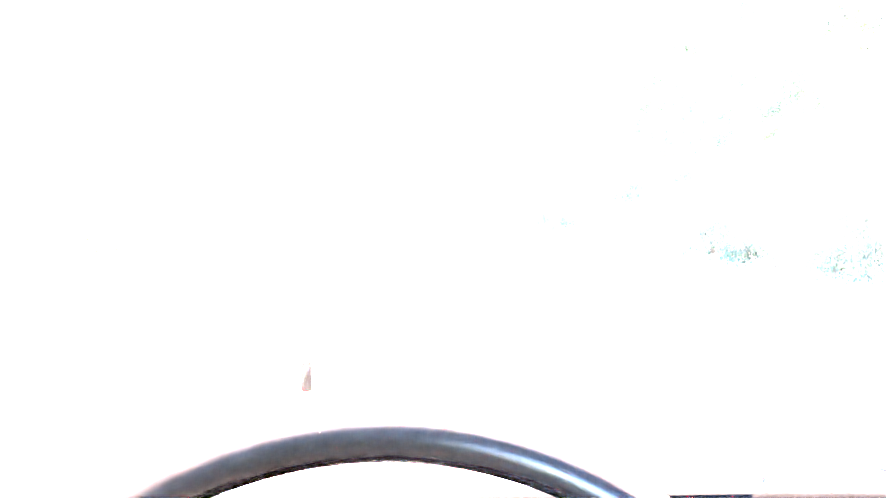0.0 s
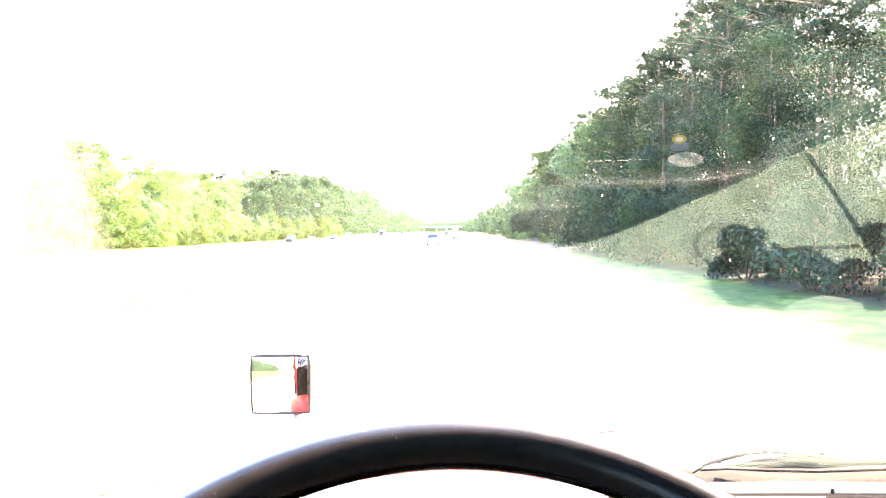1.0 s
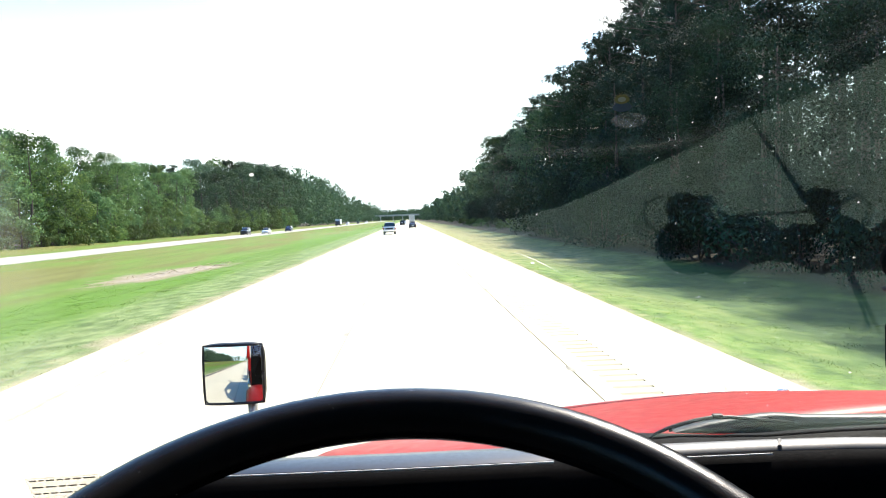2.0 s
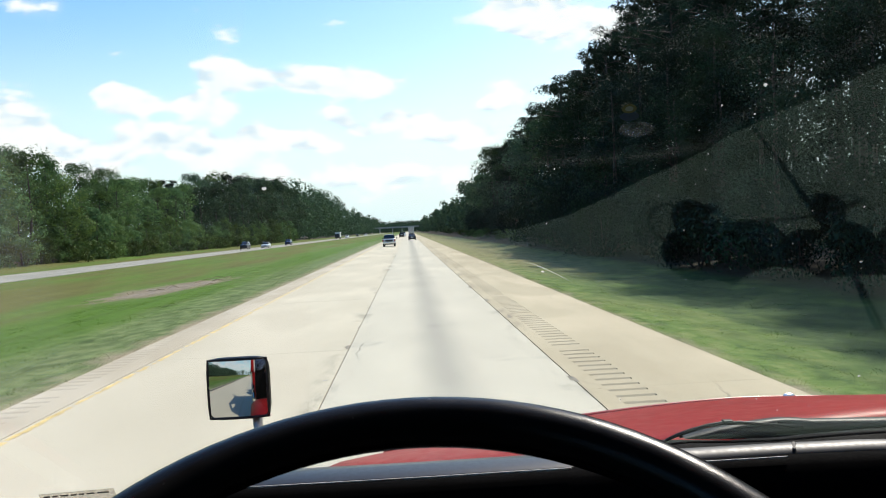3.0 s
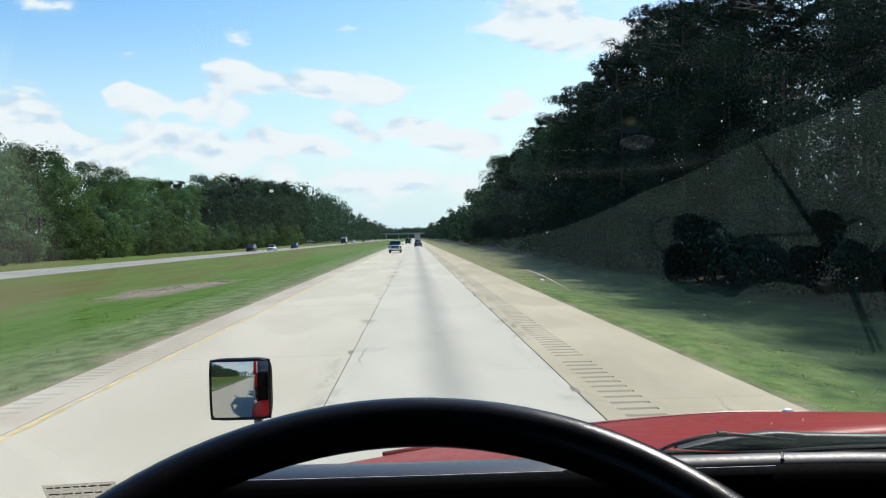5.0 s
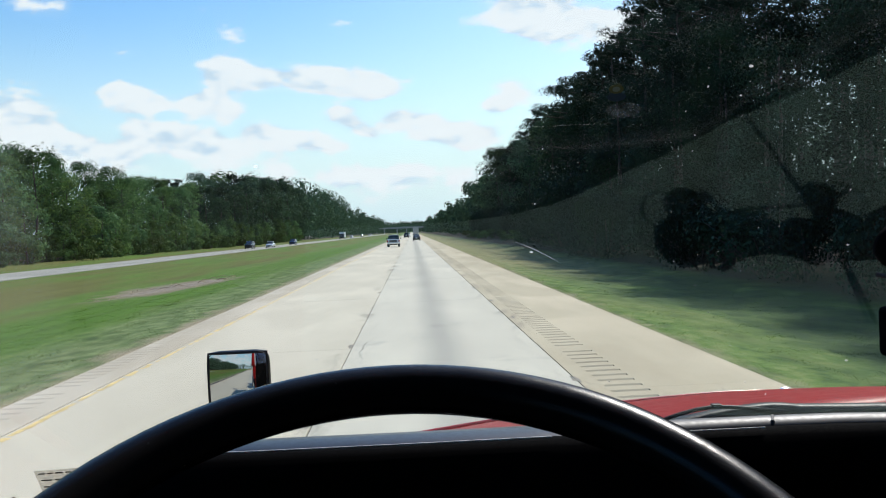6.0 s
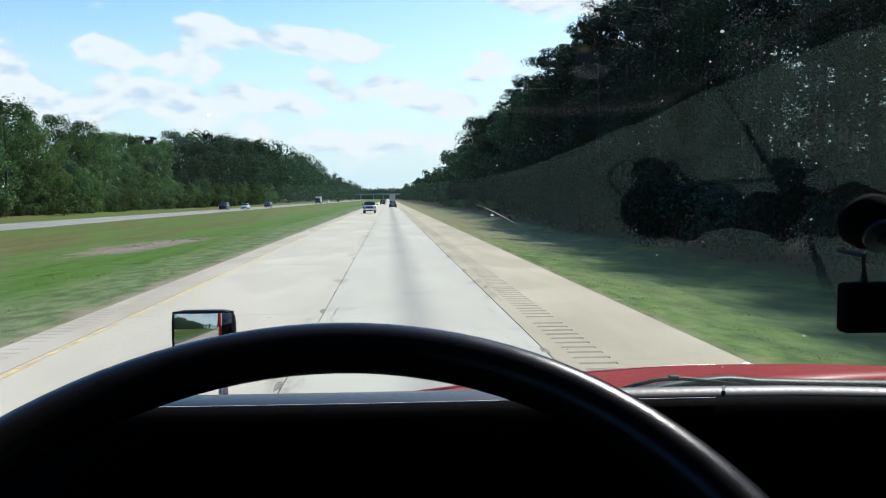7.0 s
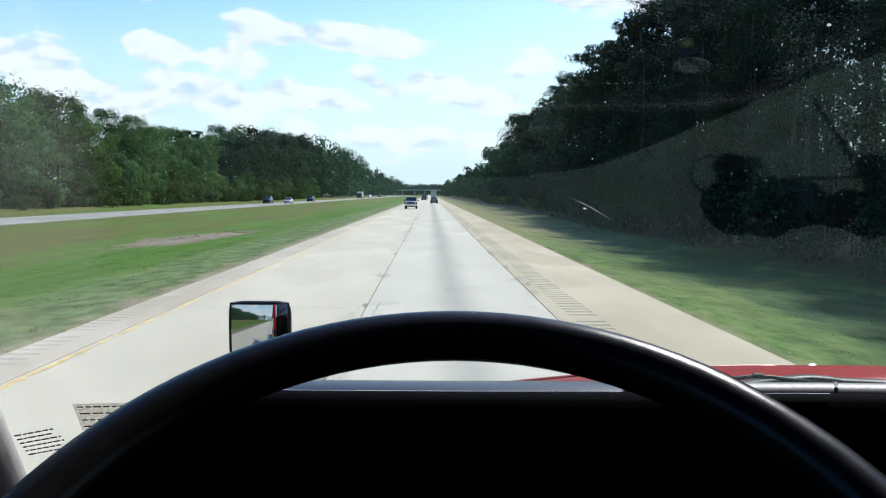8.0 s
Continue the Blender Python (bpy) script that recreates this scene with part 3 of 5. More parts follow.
def paint_line(x0, x1, y0, y1, mat, name, label, wear):
    """A painted line with worn, broken edges."""
    verts, faces = [], []
    y = y0
    while y < y1:
        step = random.uniform(0.06, 0.22) * (1 + y / 40)
        if random.random() > wear:
            a, b = x0 + random.uniform(0, 0.045), x1 - random.uniform(0, 0.045)
            k = len(verts)
            verts += [(a, y, 0.004), (b, y + random.uniform(-0.015, 0.015), 0.004), (b, y + step, 0.004), (a, y + step + random.uniform(-0.015, 0.015), 0.004)]
            faces.append((k, k + 1, k + 2, k + 3))
        y += step
    return tagged(mesh_part(name, verts, faces, mat, road, label), kind="stuff")


paint_line(YELLOW_X - 0.075, YELLOW_X + 0.055, -20, 500, YELLOW, "yellow_line", "worn yellow edge line", 0.2)


def spall(x, y, w, ln, seed):
    """A shallow broken-out place filled with dark grit, ragged round its edge."""
    rng = random.Random(seed)
    bm = bmesh.new()
    ring = []
    for i in range(14):
        a = 2 * math.pi * i / 14
        q = rng.uniform(0.55, 1.0)
        ring.append(bm.verts.new((x + math.cos(a) * w * q, y + math.sin(a) * ln * q, 0.0035)))
    mid = bm.verts.new((x, y, 0.005))
    for i in range(14):
        bm.faces.new((ring[i], ring[(i + 1) % 14], mid))
    part("spall", bm, GRIT, road, "broken-out spot filled with dark grit")


chips = random.Random(21)
for i in range(12):
    spall(LEFT_JOINT + chips.uniform(-0.06, 0.03), 9 + i * 6.1 + chips.uniform(-2.5, 2.5), chips.uniform(0.03, 0.08), chips.uniform(0.15, 0.6), i)
for i in range(9):
    spall(RIGHT_JOINT + chips.uniform(-0.03, 0.16), 12 + i * 7.0 + chips.uniform(-2, 2), chips.uniform(0.03, 0.09), chips.uniform(0.2, 0.8), 50 + i)


# ---- woods ----
def leaf_cloud(centers, radii, per, size, flat=1.0, seed=0, droop=0.0, ball=1.5, core=0.2, stray=0.2, broad=0.55):
    """Many small leaf sprays round clump centres: a kite of two triangles each, joined into one mesh."""
    rng = np.random.default_rng(seed)
    n = len(centers) * per
    c = np.repeat(np.asarray(centers, float), per, 0)
    r = np.repeat(np.asarray(radii, float), per)
    d = rng.normal(size=(n, 3))
    d /= np.linalg.norm(d, axis=1)[:, None]
    dist = r * rng.uniform(core, 1.0, n) ** 0.6 * np.exp(rng.normal(0, stray, n))
    pos = c + d * dist[:, None] * np.array([1, 1, flat])
    out = d * ball + rng.normal(size=(n, 3)) * 0.5 + np.array([0, 0, 0.3])
    out /= np.linalg.norm(out, axis=1)[:, None]
    t = rng.normal(size=(n, 3))
    t -= out * (t * out).sum(1)[:, None]
    t /= np.linalg.norm(t, axis=1)[:, None]
    b = np.cross(out, t)
    s = size * rng.uniform(0.55, 1.35, n)[:, None]
    v = np.stack([pos - t * s, pos + b * s * broad + out * s * 0.15, pos + t * s - np.array([0, 0, droop]) * s, pos - b * s * broad + out * s * 0.15], 1).reshape(-1, 3)
    k = np.arange(n)[:, None] * 4
    f = np.concatenate([k, k + 1, k + 2, k + 3], 1)
    return v, f


def trunk_tube(height, r0, seed, limbs, lean=0.3, start=0.35):
    """A tapered trunk that bends a little, with limbs."""
    rng = random.Random(seed)
    pts, rad = [], []
    ox = oy = 0.0
    for i in range(8):
        u = i / 7
        ox += rng.uniform(-lean, lean) * 0.5
        oy += rng.uniform(-lean, lean) * 0.5
        pts.append((ox * u, oy * u, height * u))
        rad.append(r0 * (1 - 0.85 * u) + 0.02)
    bm = tube(pts, rad, 7)
    for i in range(limbs):
        u = rng.uniform(start, 0.92)
        k = min(int(u * 7), 6)
        p = Vector(pts[k]).lerp(Vector(pts[k + 1]), u * 7 - k)
        a = rng.uniform(0, 2 * math.pi)
        ln = height * rng.uniform(0.10, 0.22) * (1.2 - u * 0.7)
        e = p + Vector((math.cos(a), math.sin(a), rng.uniform(0.1, 0.7))) * ln
        mid = p.lerp(e, 0.5) + Vector((0, 0, 0.1 * ln))
        tube([p, mid, e], [r0 * 0.3 * (1 - u * 0.6), r0 * 0.2 * (1 - u * 0.6), 0.02], 5, bm=bm)
    return bm


def broadleaf_clumps(h, w, seed, low, clumps):
    rng = random.Random(seed)
    cs, rs = [], []
    for i in range(clumps):
        u = low + (1 - low) * rng.random()
        belly = math.sin(math.pi * min(1, max(0.05, (u - low * 0.6) / (1.04 - low * 0.6)))) ** 0.55
        a, q = rng.uniform(0, 2 * math.pi), w * belly * math.sqrt(rng.uniform(0.25, 1.0))
        cs.append((math.cos(a) * q, math.sin(a) * q, h * u))
        rs.append(rng.uniform(0.7, 1.45) * w / 4.2)
    for i in range(4):
        cs.append((rng.uniform(-0.3, 0.3) * w, rng.uniform(-0.3, 0.3) * w, h * rng.uniform(0.90, 0.98)))
        rs.append(w / 5.5)
    return cs, rs


def pine_clumps(h, w, seed):
    """Rounded tufts at the ends of uneven limbs, with gaps between them; a broken, domed top."""
    rng = random.Random(seed)
    cs, rs = [], []
    for i in range(19):
        u = 0.46 + 0.52 * ((i + rng.random()) / 19) ** 0.85
        dome = math.sqrt(max(0.05, 1 - ((u - 0.66) / 0.40) ** 2))
        reach = w * dome * rng.uniform(0.45, 1.1)
        a = i * 2.4 + rng.uniform(-0.7, 0.7)
        z = h * u + rng.uniform(-0.5, 0.8)
        r = rng.uniform(0.75, 1.3)
        for k, q in ((1.0, 1.0), (rng.uniform(0.55, 0.8), 0.8), (rng.uniform(0.2, 0.45), 0.7)):
            cs.append((math.cos(a) * reach * k + rng.uniform(-0.5, 0.5), math.sin(a) * reach * k + rng.uniform(-0.5, 0.5), z + rng.uniform(-0.5, 0.5) - 0.1 * reach * (1 - k)))
            rs.append(r * q)
    for i in range(3):
        cs.append((rng.uniform(-0.8, 0.8), rng.uniform(-0.8, 0.8), h - rng.uniform(0.0, 0.9)))
        rs.append(rng.uniform(0.5, 0.8))
    return cs, rs


def make_broadleaf(seed, h, w, low, per, size, far=False, leaf=LEAF):
    tree = thing("tree", "leafy green broadleaf tree at the edge of the woods", "tree", pose(0, 0, -500), "trees along the highway")
    part("trunk", trunk_tube(h * 0.9, 0.012 * h + 0.05, seed, 9), BARK, tree, "brown bark trunk with limbs", True)
    cs, rs = broadleaf_clumps(h, w, seed + 50, low, 34 if far else 58)
    if far:
        rs = [r * 1.45 for r in rs]
    v, f = leaf_cloud(cs, rs, per, size, 0.85, seed, 0.0, 2.6 if far else 1.5, 0.62 if far else 0.3, 0.06, 0.8)
    mesh_part("crown", v, f, leaf, tree, "dense green leaves")
    return tree


def make_pine(seed, h, w, per, size):
    tree = thing("pine_tree", "tall dark pine with a bare lower trunk in the woods", "tree", pose(0, 0, -500), "trees along the highway")
    bm = trunk_tube(h, 0.009 * h + 0.06, seed, 0, 0.2)
    cs, rs = pine_clumps(h, w, seed + 80)
    for c in cs:
        p = Vector((0, 0, c[2] - 0.10 * math.hypot(c[0], c[1]) - 0.4))
        tube([p, Vector(c)], [0.06, 0.02], 4, bm=bm)
    part("trunk", bm, BARK, tree, "straight grey-brown pine trunk with thin limbs", True)
    v, f = leaf_cloud(cs, rs, per, size, 0.55, seed, 0.1, 1.2, 0.2, 0.10, 0.4)
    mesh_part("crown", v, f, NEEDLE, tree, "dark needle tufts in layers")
    return tree


def make_shrub(seed, leaf=SHRUB, name="shrub", label="low leafy shrub at the foot of the trees", per=80, size=0.12):
    ob = thing(name, label, "shrub", pose(0, 0, -500), "shrubs along the woods")
    rng = random.Random(seed)
    cs = [(rng.uniform(-1.3, 1.3), rng.uniform(-1.3, 1.3), rng.uniform(0.3, 1.9)) for _ in range(12)]
    bm = bmesh.new()
    for c in cs[:5]:
        tube([(0, 0, -0.1), (c[0] * 0.5, c[1] * 0.5, c[2] * 0.6), c], [0.04, 0.025, 0.01], 4, bm=bm)
    part("stems", bm, BARK, ob)
    v, f = leaf_cloud(cs, [rng.uniform(0.5, 0.9) for _ in cs], per, size, 0.8, seed)
    mesh_part("foliage", v, f, leaf, ob, "dense small leaves")
    return ob


def make_cedar(seed, h, w, per, size):
    """Dense dark evergreen, leafy to the ground, widest low down; added as the shaded front of the woods."""
    tree = thing("cedar_tree", "added evergreen tree, dense and dark down to the ground", "tree", pose(0, 0, -500), "trees along the highway")
    part("trunk", trunk_tube(h * 0.92, 0.012 * h + 0.04, seed, 6, 0.2, 0.15), BARK, tree, "brown bark trunk with limbs", True)
    rng = random.Random(seed + 7)
    cs, rs = [], []
    for i in range(46):
        u = 0.05 + 0.93 * rng.random() ** 0.9
        q = w * (1.06 - u) ** 0.45 * math.sqrt(rng.uniform(0.2, 1.0))
        a = rng.uniform(0, 2 * math.pi)
        cs.append((math.cos(a) * q, math.sin(a) * q, h * u))
        rs.append(rng.uniform(0.75, 1.3) * w / 2.6)
    v, f = leaf_cloud(cs, rs, per, size, 0.85, seed)
    mesh_part("crown", v, f, NEEDLE, tree, "dense scaly foliage, shaded dark by colour")
    return tree


CEDARS = [make_cedar(61, 12.0, 2.7, 150, 0.10), make_cedar(62, 10.0, 2.5, 150, 0.10), make_cedar(63, 14.0, 3.0, 150, 0.105)]
CEDARS_NEAR = [make_cedar(61, 12.0, 2.7, 390, 0.056), make_cedar(62, 10.0, 2.5, 390, 0.056), make_cedar(63, 14.0, 3.0, 390, 0.058)]
PINES = [make_pine(11, 21.0, 4.3, 190, 0.10), make_pine(12, 24.0, 4.6, 190, 0.10), make_pine(13, 19.0, 4.0, 190, 0.10)]
BROAD_FAR = [make_broadleaf(k, h, w, low, 130, 0.165, True) for k, h, w, low in ((1, 17.0, 4.6, 0.06), (2, 19.0, 4.2, 0.08), (3, 15.0, 4.8, 0.05), (4, 21.0, 5.0, 0.10))]
BROAD_SHADED = [make_broadleaf(k, h, w, low, 130, 0.165, True, LEAF_SHADED) for k, h, w, low in ((1, 17.0, 4.6, 0.06), (2, 19.0, 4.2, 0.08), (3, 15.0, 4.8, 0.05), (4, 21.0, 5.0, 0.10))]
BROAD_BACK = [make_broadleaf(7, 17.0, 4.6, 0.10, 64, 0.25, True), make_broadleaf(8, 20.0, 4.6, 0.10, 64, 0.25, True)]
YOUNG = [make_broadleaf(5, 15.0, 4.6, 0.03, 130, 0.165, True, LEAF_LIGHT), make_broadleaf(6, 17.0, 4.4, 0.04, 130, 0.165, True, LEAF_LIGHT)]
SAPLINGS = [make_broadleaf(5, 15.0, 5.2, 0.0, 60, 0.30, True, LEAF_LIGHT), make_broadleaf(6, 17.0, 5.2, 0.0, 60, 0.30, True, LEAF_LIGHT), make_broadleaf(9, 16.0, 5.4, 0.0, 60, 0.30, True)]
PINES_FAR = [make_pine(11, 21.0, 3.6, 90, 0.15), make_pine(12, 24.0, 3.9, 90, 0.15), make_pine(13, 19.0, 3.4, 90, 0.15)]
SHRUBS = [make_shrub(31), make_shrub(32), make_shrub(33)]
EVERGREENS = [make_shrub(k, NEEDLE, "evergreen_bush", "added evergreen bush, shaded dark by colour, below the roadside trees", 190, 0.056) for k in (41, 42, 43)]


def plant(kind, x, y, size, turn, tall=1.0):
    ob = copy_thing(kind, pose(x, y, ground_height(x, y) - 0.1, 0, 0, turn) @ Matrix.Diagonal((size, size, size * tall, 1)))
    return ob


wood = random.Random(5)


def left_height(y):
    """How tall the left-hand wood stands along the road."""
    t = [(40, 16.5), (113, 16.2), (140, 15.0), (179, 15.8), (226, 18.2), (290, 23.5), (453, 27), (1500, 25)]
    for (a, ha), (b, hb) in zip(t, t[1:]):
        if y <= b:
            return ha + (hb - ha) * max(0, (y - a)) / (b - a)
    return 22


def right_height(y):
    t = [(0, 17.5), (30, 18.5), (55, 21.0), (75, 23.3), (95, 22.6), (145, 20.6), (250, 20.5), (330, 19.0), (1500, 17)]
    for (a, ha), (b, hb) in zip(t, t[1:]):
        if y <= b:
            return ha + (hb - ha) * max(0, (y - a)) / (b - a)
    return 17


TALL = {}
for k, hh in zip(BROAD_FAR + BROAD_SHADED, (17.0, 19.0, 15.0, 21.0) * 2):
    TALL[k] = hh
for k, hh in zip(YOUNG + BROAD_BACK, (15.0, 17.0, 17.0, 20.0)):
    TALL[k] = hh
for k, hh in zip(PINES + PINES_FAR, (21.0, 24.0, 19.0) * 2):
    TALL[k] = hh


def grow(x, y, target, pine_share):
    far = x < 0 or y > 85 or x > 32
    if wood.random() < pine_share:
        kind = wood.choice(PINES_FAR if far else PINES)
    else:
        kind = wood.choice(BROAD_BACK if x < -63 else BROAD_SHADED if x > 0 or y > 200 else BROAD_FAR * 2 + YOUNG)
    s = target * (wood.uniform(0.86, 1.07) if x < 0 else wood.uniform(0.84, 1.06)) / TALL[kind]
    plant(kind, x + wood.uniform(-1.2, 1.2), y + wood.uniform(-1.5, 1.5), s * wood.uniform(0.92, 1.08), wood.uniform(0, 360), 1.0)


# evergreen rows added to darken the front of the woods and shade the grass
y = 6.0
while y < 74:
    plant(wood.choice(CEDARS_NEAR if 18 < y < 48 else CEDARS), 14.8 + wood.uniform(-0.6, 1.4), y, wood.uniform(0.84, 1.06), wood.uniform(0, 360))
    y += wood.uniform(2.2, 3.0)
y = 8.0
while y < 60:
    plant(wood.choice(CEDARS), 18.2 + wood.uniform(-0.6, 1.0), y, wood.uniform(0.75, 1.05), wood.uniform(0, 360))
    y += wood.uniform(3.4, 5.0)
for row, (x, gap, share, factor) in enumerate([(19.0, 7.5, 0.65, 0.85), (22.5, 7.0, 0.75, 1.0), (28.0, 9.0, 0.75, 1.02), (35.0, 12.0, 0.7, 1.05)]):
    y = -14.0 + row * 2
    while y < 250:
        back = min(6.5, max(0.0, (y - 55) / 11))
        grow(x + back, y, right_height(y) * factor * (1 + back / 24), 1.0 if y < 120 else share)
        y += gap * wood.uniform(0.8, 1.2) * (1 + max(0, y - 120) / 260)
for row, (x, gap, share, factor) in enumerate([(-54.0, 8.6, 0.0, 0.90), (-59.5, 6.8, 0.0, 1.0), (-66.0, 11.0, 0.0, 1.0)]):
    y = 30.0 + row * 3
    while y < 380:
        grow(x, y, left_height(y) * factor, 0.0 if y < 170 or row == 0 else 0.5)
        y += gap * wood.uniform(0.8, 1.2) * (1 + max(0, y - 200) / 400)
for i in range(46):
    plant(wood.choice(SHRUBS), -50.5 + wood.uniform(-1.5, 1.0), 45 + i * 6 + wood.uniform(-2, 2), wood.uniform(0.8, 1.7), wood.uniform(0, 360))
for i in range(14):
    plant(wood.choice(SHRUBS), 16.0 + wood.uniform(-0.8, 1.2), 60 + i * 14 + wood.uniform(-4, 4), wood.uniform(0.5, 1.0), wood.uniform(0, 360))
# a dark evergreen understory added between and before the trunks, in place of their shade
for i in range(70):
    plant(wood.choice(EVERGREENS), 13.0 + min(6.5, max(0.0, (i * 3.2 - 40) / 14)) + wood.random() ** 1.5 * 6, 20 + i * 3.2 + wood.uniform(-2, 2), wood.uniform(1.0, 1.7) if i < 12 else wood.uniform(1.5, 3.0), wood.uniform(0, 360), wood.uniform(1.0, 1.5))
for i in range(64):
    plant(wood.choice(SAPLINGS), -51.5 + wood.uniform(-1.5, 0.5), 46 + i * 5.2 + wood.uniform(-2, 2), wood.uniform(0.28, 0.56), wood.uniform(0, 360))
for kind in PINES + BROAD_FAR + BROAD_SHADED + BROAD_BACK + YOUNG + SAPLINGS + PINES_FAR + SHRUBS + EVERGREENS + CEDARS + CEDARS_NEAR:
    for o in [*kind.children_recursive, kind]:
        bpy.data.objects.remove(o)


def far_woods(name, rows, seed, label, per=24, size=0.74):
    """The woods too far off to tell tree from tree, one leafy mass with uneven tops."""
    rng = random.Random(seed)
    cs, rs = [], []
    for x0, x1, y0, y1, count, h0, h1 in rows:
        for i in range(count):
            x, y, h = rng.uniform(x0, x1), rng.uniform(y0, y1), rng.uniform(h0, h1)
            w = h * 0.2
            for j in range(9):
                u = rng.uniform(0.1, 1.0)
                q = w * math.sin(math.pi * min(0.95, max(0.15, u * 0.9 + 0.1))) ** 0.6
                a = rng.uniform(0, 2 * math.pi)
                cs.append((x + math.cos(a) * q * 0.8, y + math.sin(a) * q * 0.8, h * u))
                rs.append(w * rng.uniform(0.5, 0.8))
    v, f = leaf_cloud(cs, rs, per, size, 0.85, seed, 0.0, 2.0, 0.4, 0.08)
    return tagged(mesh_part(name, v, f, LEAF_SHADED), label, "woods", kind="stuff")


far_woods("far_woods", [(-74, -51, 370, 700, 150, 25, 31), (-84, -48, 700, 1500, 150, 21, 27), (24, 38, 240, 345, 70, 17, 21), (20, 36, 340, 600, 100, 12, 16),
                        (18, 40, 600, 1400, 120, 12, 17), (-260, 260, 1480, 1600, 300, 14, 22), (-60, 60, 1400, 1500, 170, 13, 20)], 8, "dense green far woods on both sides of the highway")
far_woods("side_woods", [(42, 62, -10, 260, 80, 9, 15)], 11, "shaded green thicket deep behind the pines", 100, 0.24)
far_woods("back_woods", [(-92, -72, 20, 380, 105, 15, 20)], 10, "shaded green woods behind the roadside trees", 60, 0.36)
far_woods("rear_woods", [(-74, -54, -260, 30, 280, 14, 18), (18, 32, -200, -14, 60, 17, 20), (-120, 60, -330, -300, 60, 14, 18)], 9, "dense green woods along the road already passed", 18, 0.9)


def grass(name, patches, seed, label):
    """Standing blades, three corners each, in one mesh."""
    rng = np.random.default_rng(seed)
    vs = []
    for x0, x1, y0, y1, count, h0, h1 in patches:
        x = rng.uniform(x0, x1, count)
        y = np.minimum(y0 + rng.exponential((y1 - y0) * 0.42, count), 260)
        h = rng.uniform(h0, h1, count)
        a = rng.uniform(0, 2 * np.pi, count)
        z = np.array([ground_height(p, q) for p, q in zip(x, y)])
        w = 0.006 + 0.0005 * y
        dx, dy = np.cos(a) * w, np.sin(a) * w
        lay = rng.uniform(0.8, 2.2, count) * h
        lx, ly = -np.sin(a) * lay, np.cos(a) * lay
        vs.append(np.stack([np.stack([x - dx, y - dy, z - 0.02], 1), np.stack([x + dx, y + dy, z - 0.02], 1), np.stack([x + lx, y + ly, z + h], 1)], 1).reshape(-1, 3))
    v = np.concatenate(vs)
    f = np.arange(len(v)).reshape(-1, 3)
    return tagged(mesh_part(name, v, f, BLADE), label, "grass", kind="stuff")


grass("grass", [(5.02, 5.5, 5, 60, 7000, 0.006, 0.018), (-7.1, -6.2, 6, 70, 9000, 0.008, 0.022), (-6.3, -5.97, 6, 70, 4000, 0.008, 0.028),
                (5.15, 14.0, 6, 70, 45000, 0.005, 0.016), (-17.0, -6.6, 8, 90, 50000, 0.006, 0.020)],
      4, "rough mown grass beside the concrete")


# ---- bare patch in the median ----
def soil_patch(cx, cy):
    rows = []
    for j in range(9):
        r = j / 8
        rows.append([(cx + math.cos(a) * r * 2.4 * (1 + 0.25 * math.sin(3 * a + 1) + 0.15 * math.sin(7 * a)), cy + math.sin(a) * r * 7.0 * (1 + 0.2 * math.sin(2 * a)),
                      0) for a in [2 * math.pi * i / 40 for i in range(40)]])
    rows = [[(x, y, ground_height(x, y) + 0.05 * (1 - (j / 8) ** 2) + 0.03 * noise.noise(Vector((x * 2, y * 2, 0))) - (0.06 if j == 8 else 0.0)) for x, y, z in row] for j, row in enumerate(rows)]
    patch = thing("soil_patch", "bare brown soil with dry sticks in the median grass", "soil")
    part("soil", loft(rows, closed_u=True), SOIL, patch, "", True)
    rng = random.Random(3)
    for k in range(26):
        x, y, a = cx + rng.gauss(0, 1.7), cy + rng.gauss(0, 4.5), rng.uniform(0, math.pi)
        z, ln = ground_height(x, y) + 0.12, rng.uniform(0.3, 1.0)
        part("stick", tube([(x, y, z - 0.05), (x + math.cos(a) * ln * 0.5, y + math.sin(a) * ln * 0.5, z + rng.uniform(0.0, 0.12)), (x + math.cos(a) * ln, y + math.sin(a) * ln, z - 0.03)], [0.015, 0.02, 0.01], 5), STRAW, patch)


soil_patch(-16.0, 55.0)


# ---- the truck that the camera rides in ----
TRUCK_X = 0.52                                  # the truck's middle line
GLASS_FOOT, GLASS_LEAN = Vector((0.0, 0.86, 2.11)), radians(30)
GLASS_UP = Vector((0, -math.sin(GLASS_LEAN), math.cos(GLASS_LEAN)))
GLASS_IN = Vector((0, -math.cos(GLASS_LEAN), -math.sin(GLASS_LEAN)))


def on_glass(x, z, off=0.0):
    """A place on the inside of the windscreen at that width and height."""
    u = (z - GLASS_FOOT.z) / GLASS_UP.z
    p = GLASS_FOOT + GLASS_UP * u + GLASS_IN * off
    return Vector((x, p.y, p.z))


truck = thing("semi_truck", "red highway truck with black dash and steering wheel", "truck", pose(0, 0, 0))


HOOD_X = 0.685


def hood_drop(a):
    """How far the bonnet falls, a metres off its middle line."""
    return 0.022 * (a / 0.385) ** 1.6 + max(0.0, 2.2 * (a - 0.92))


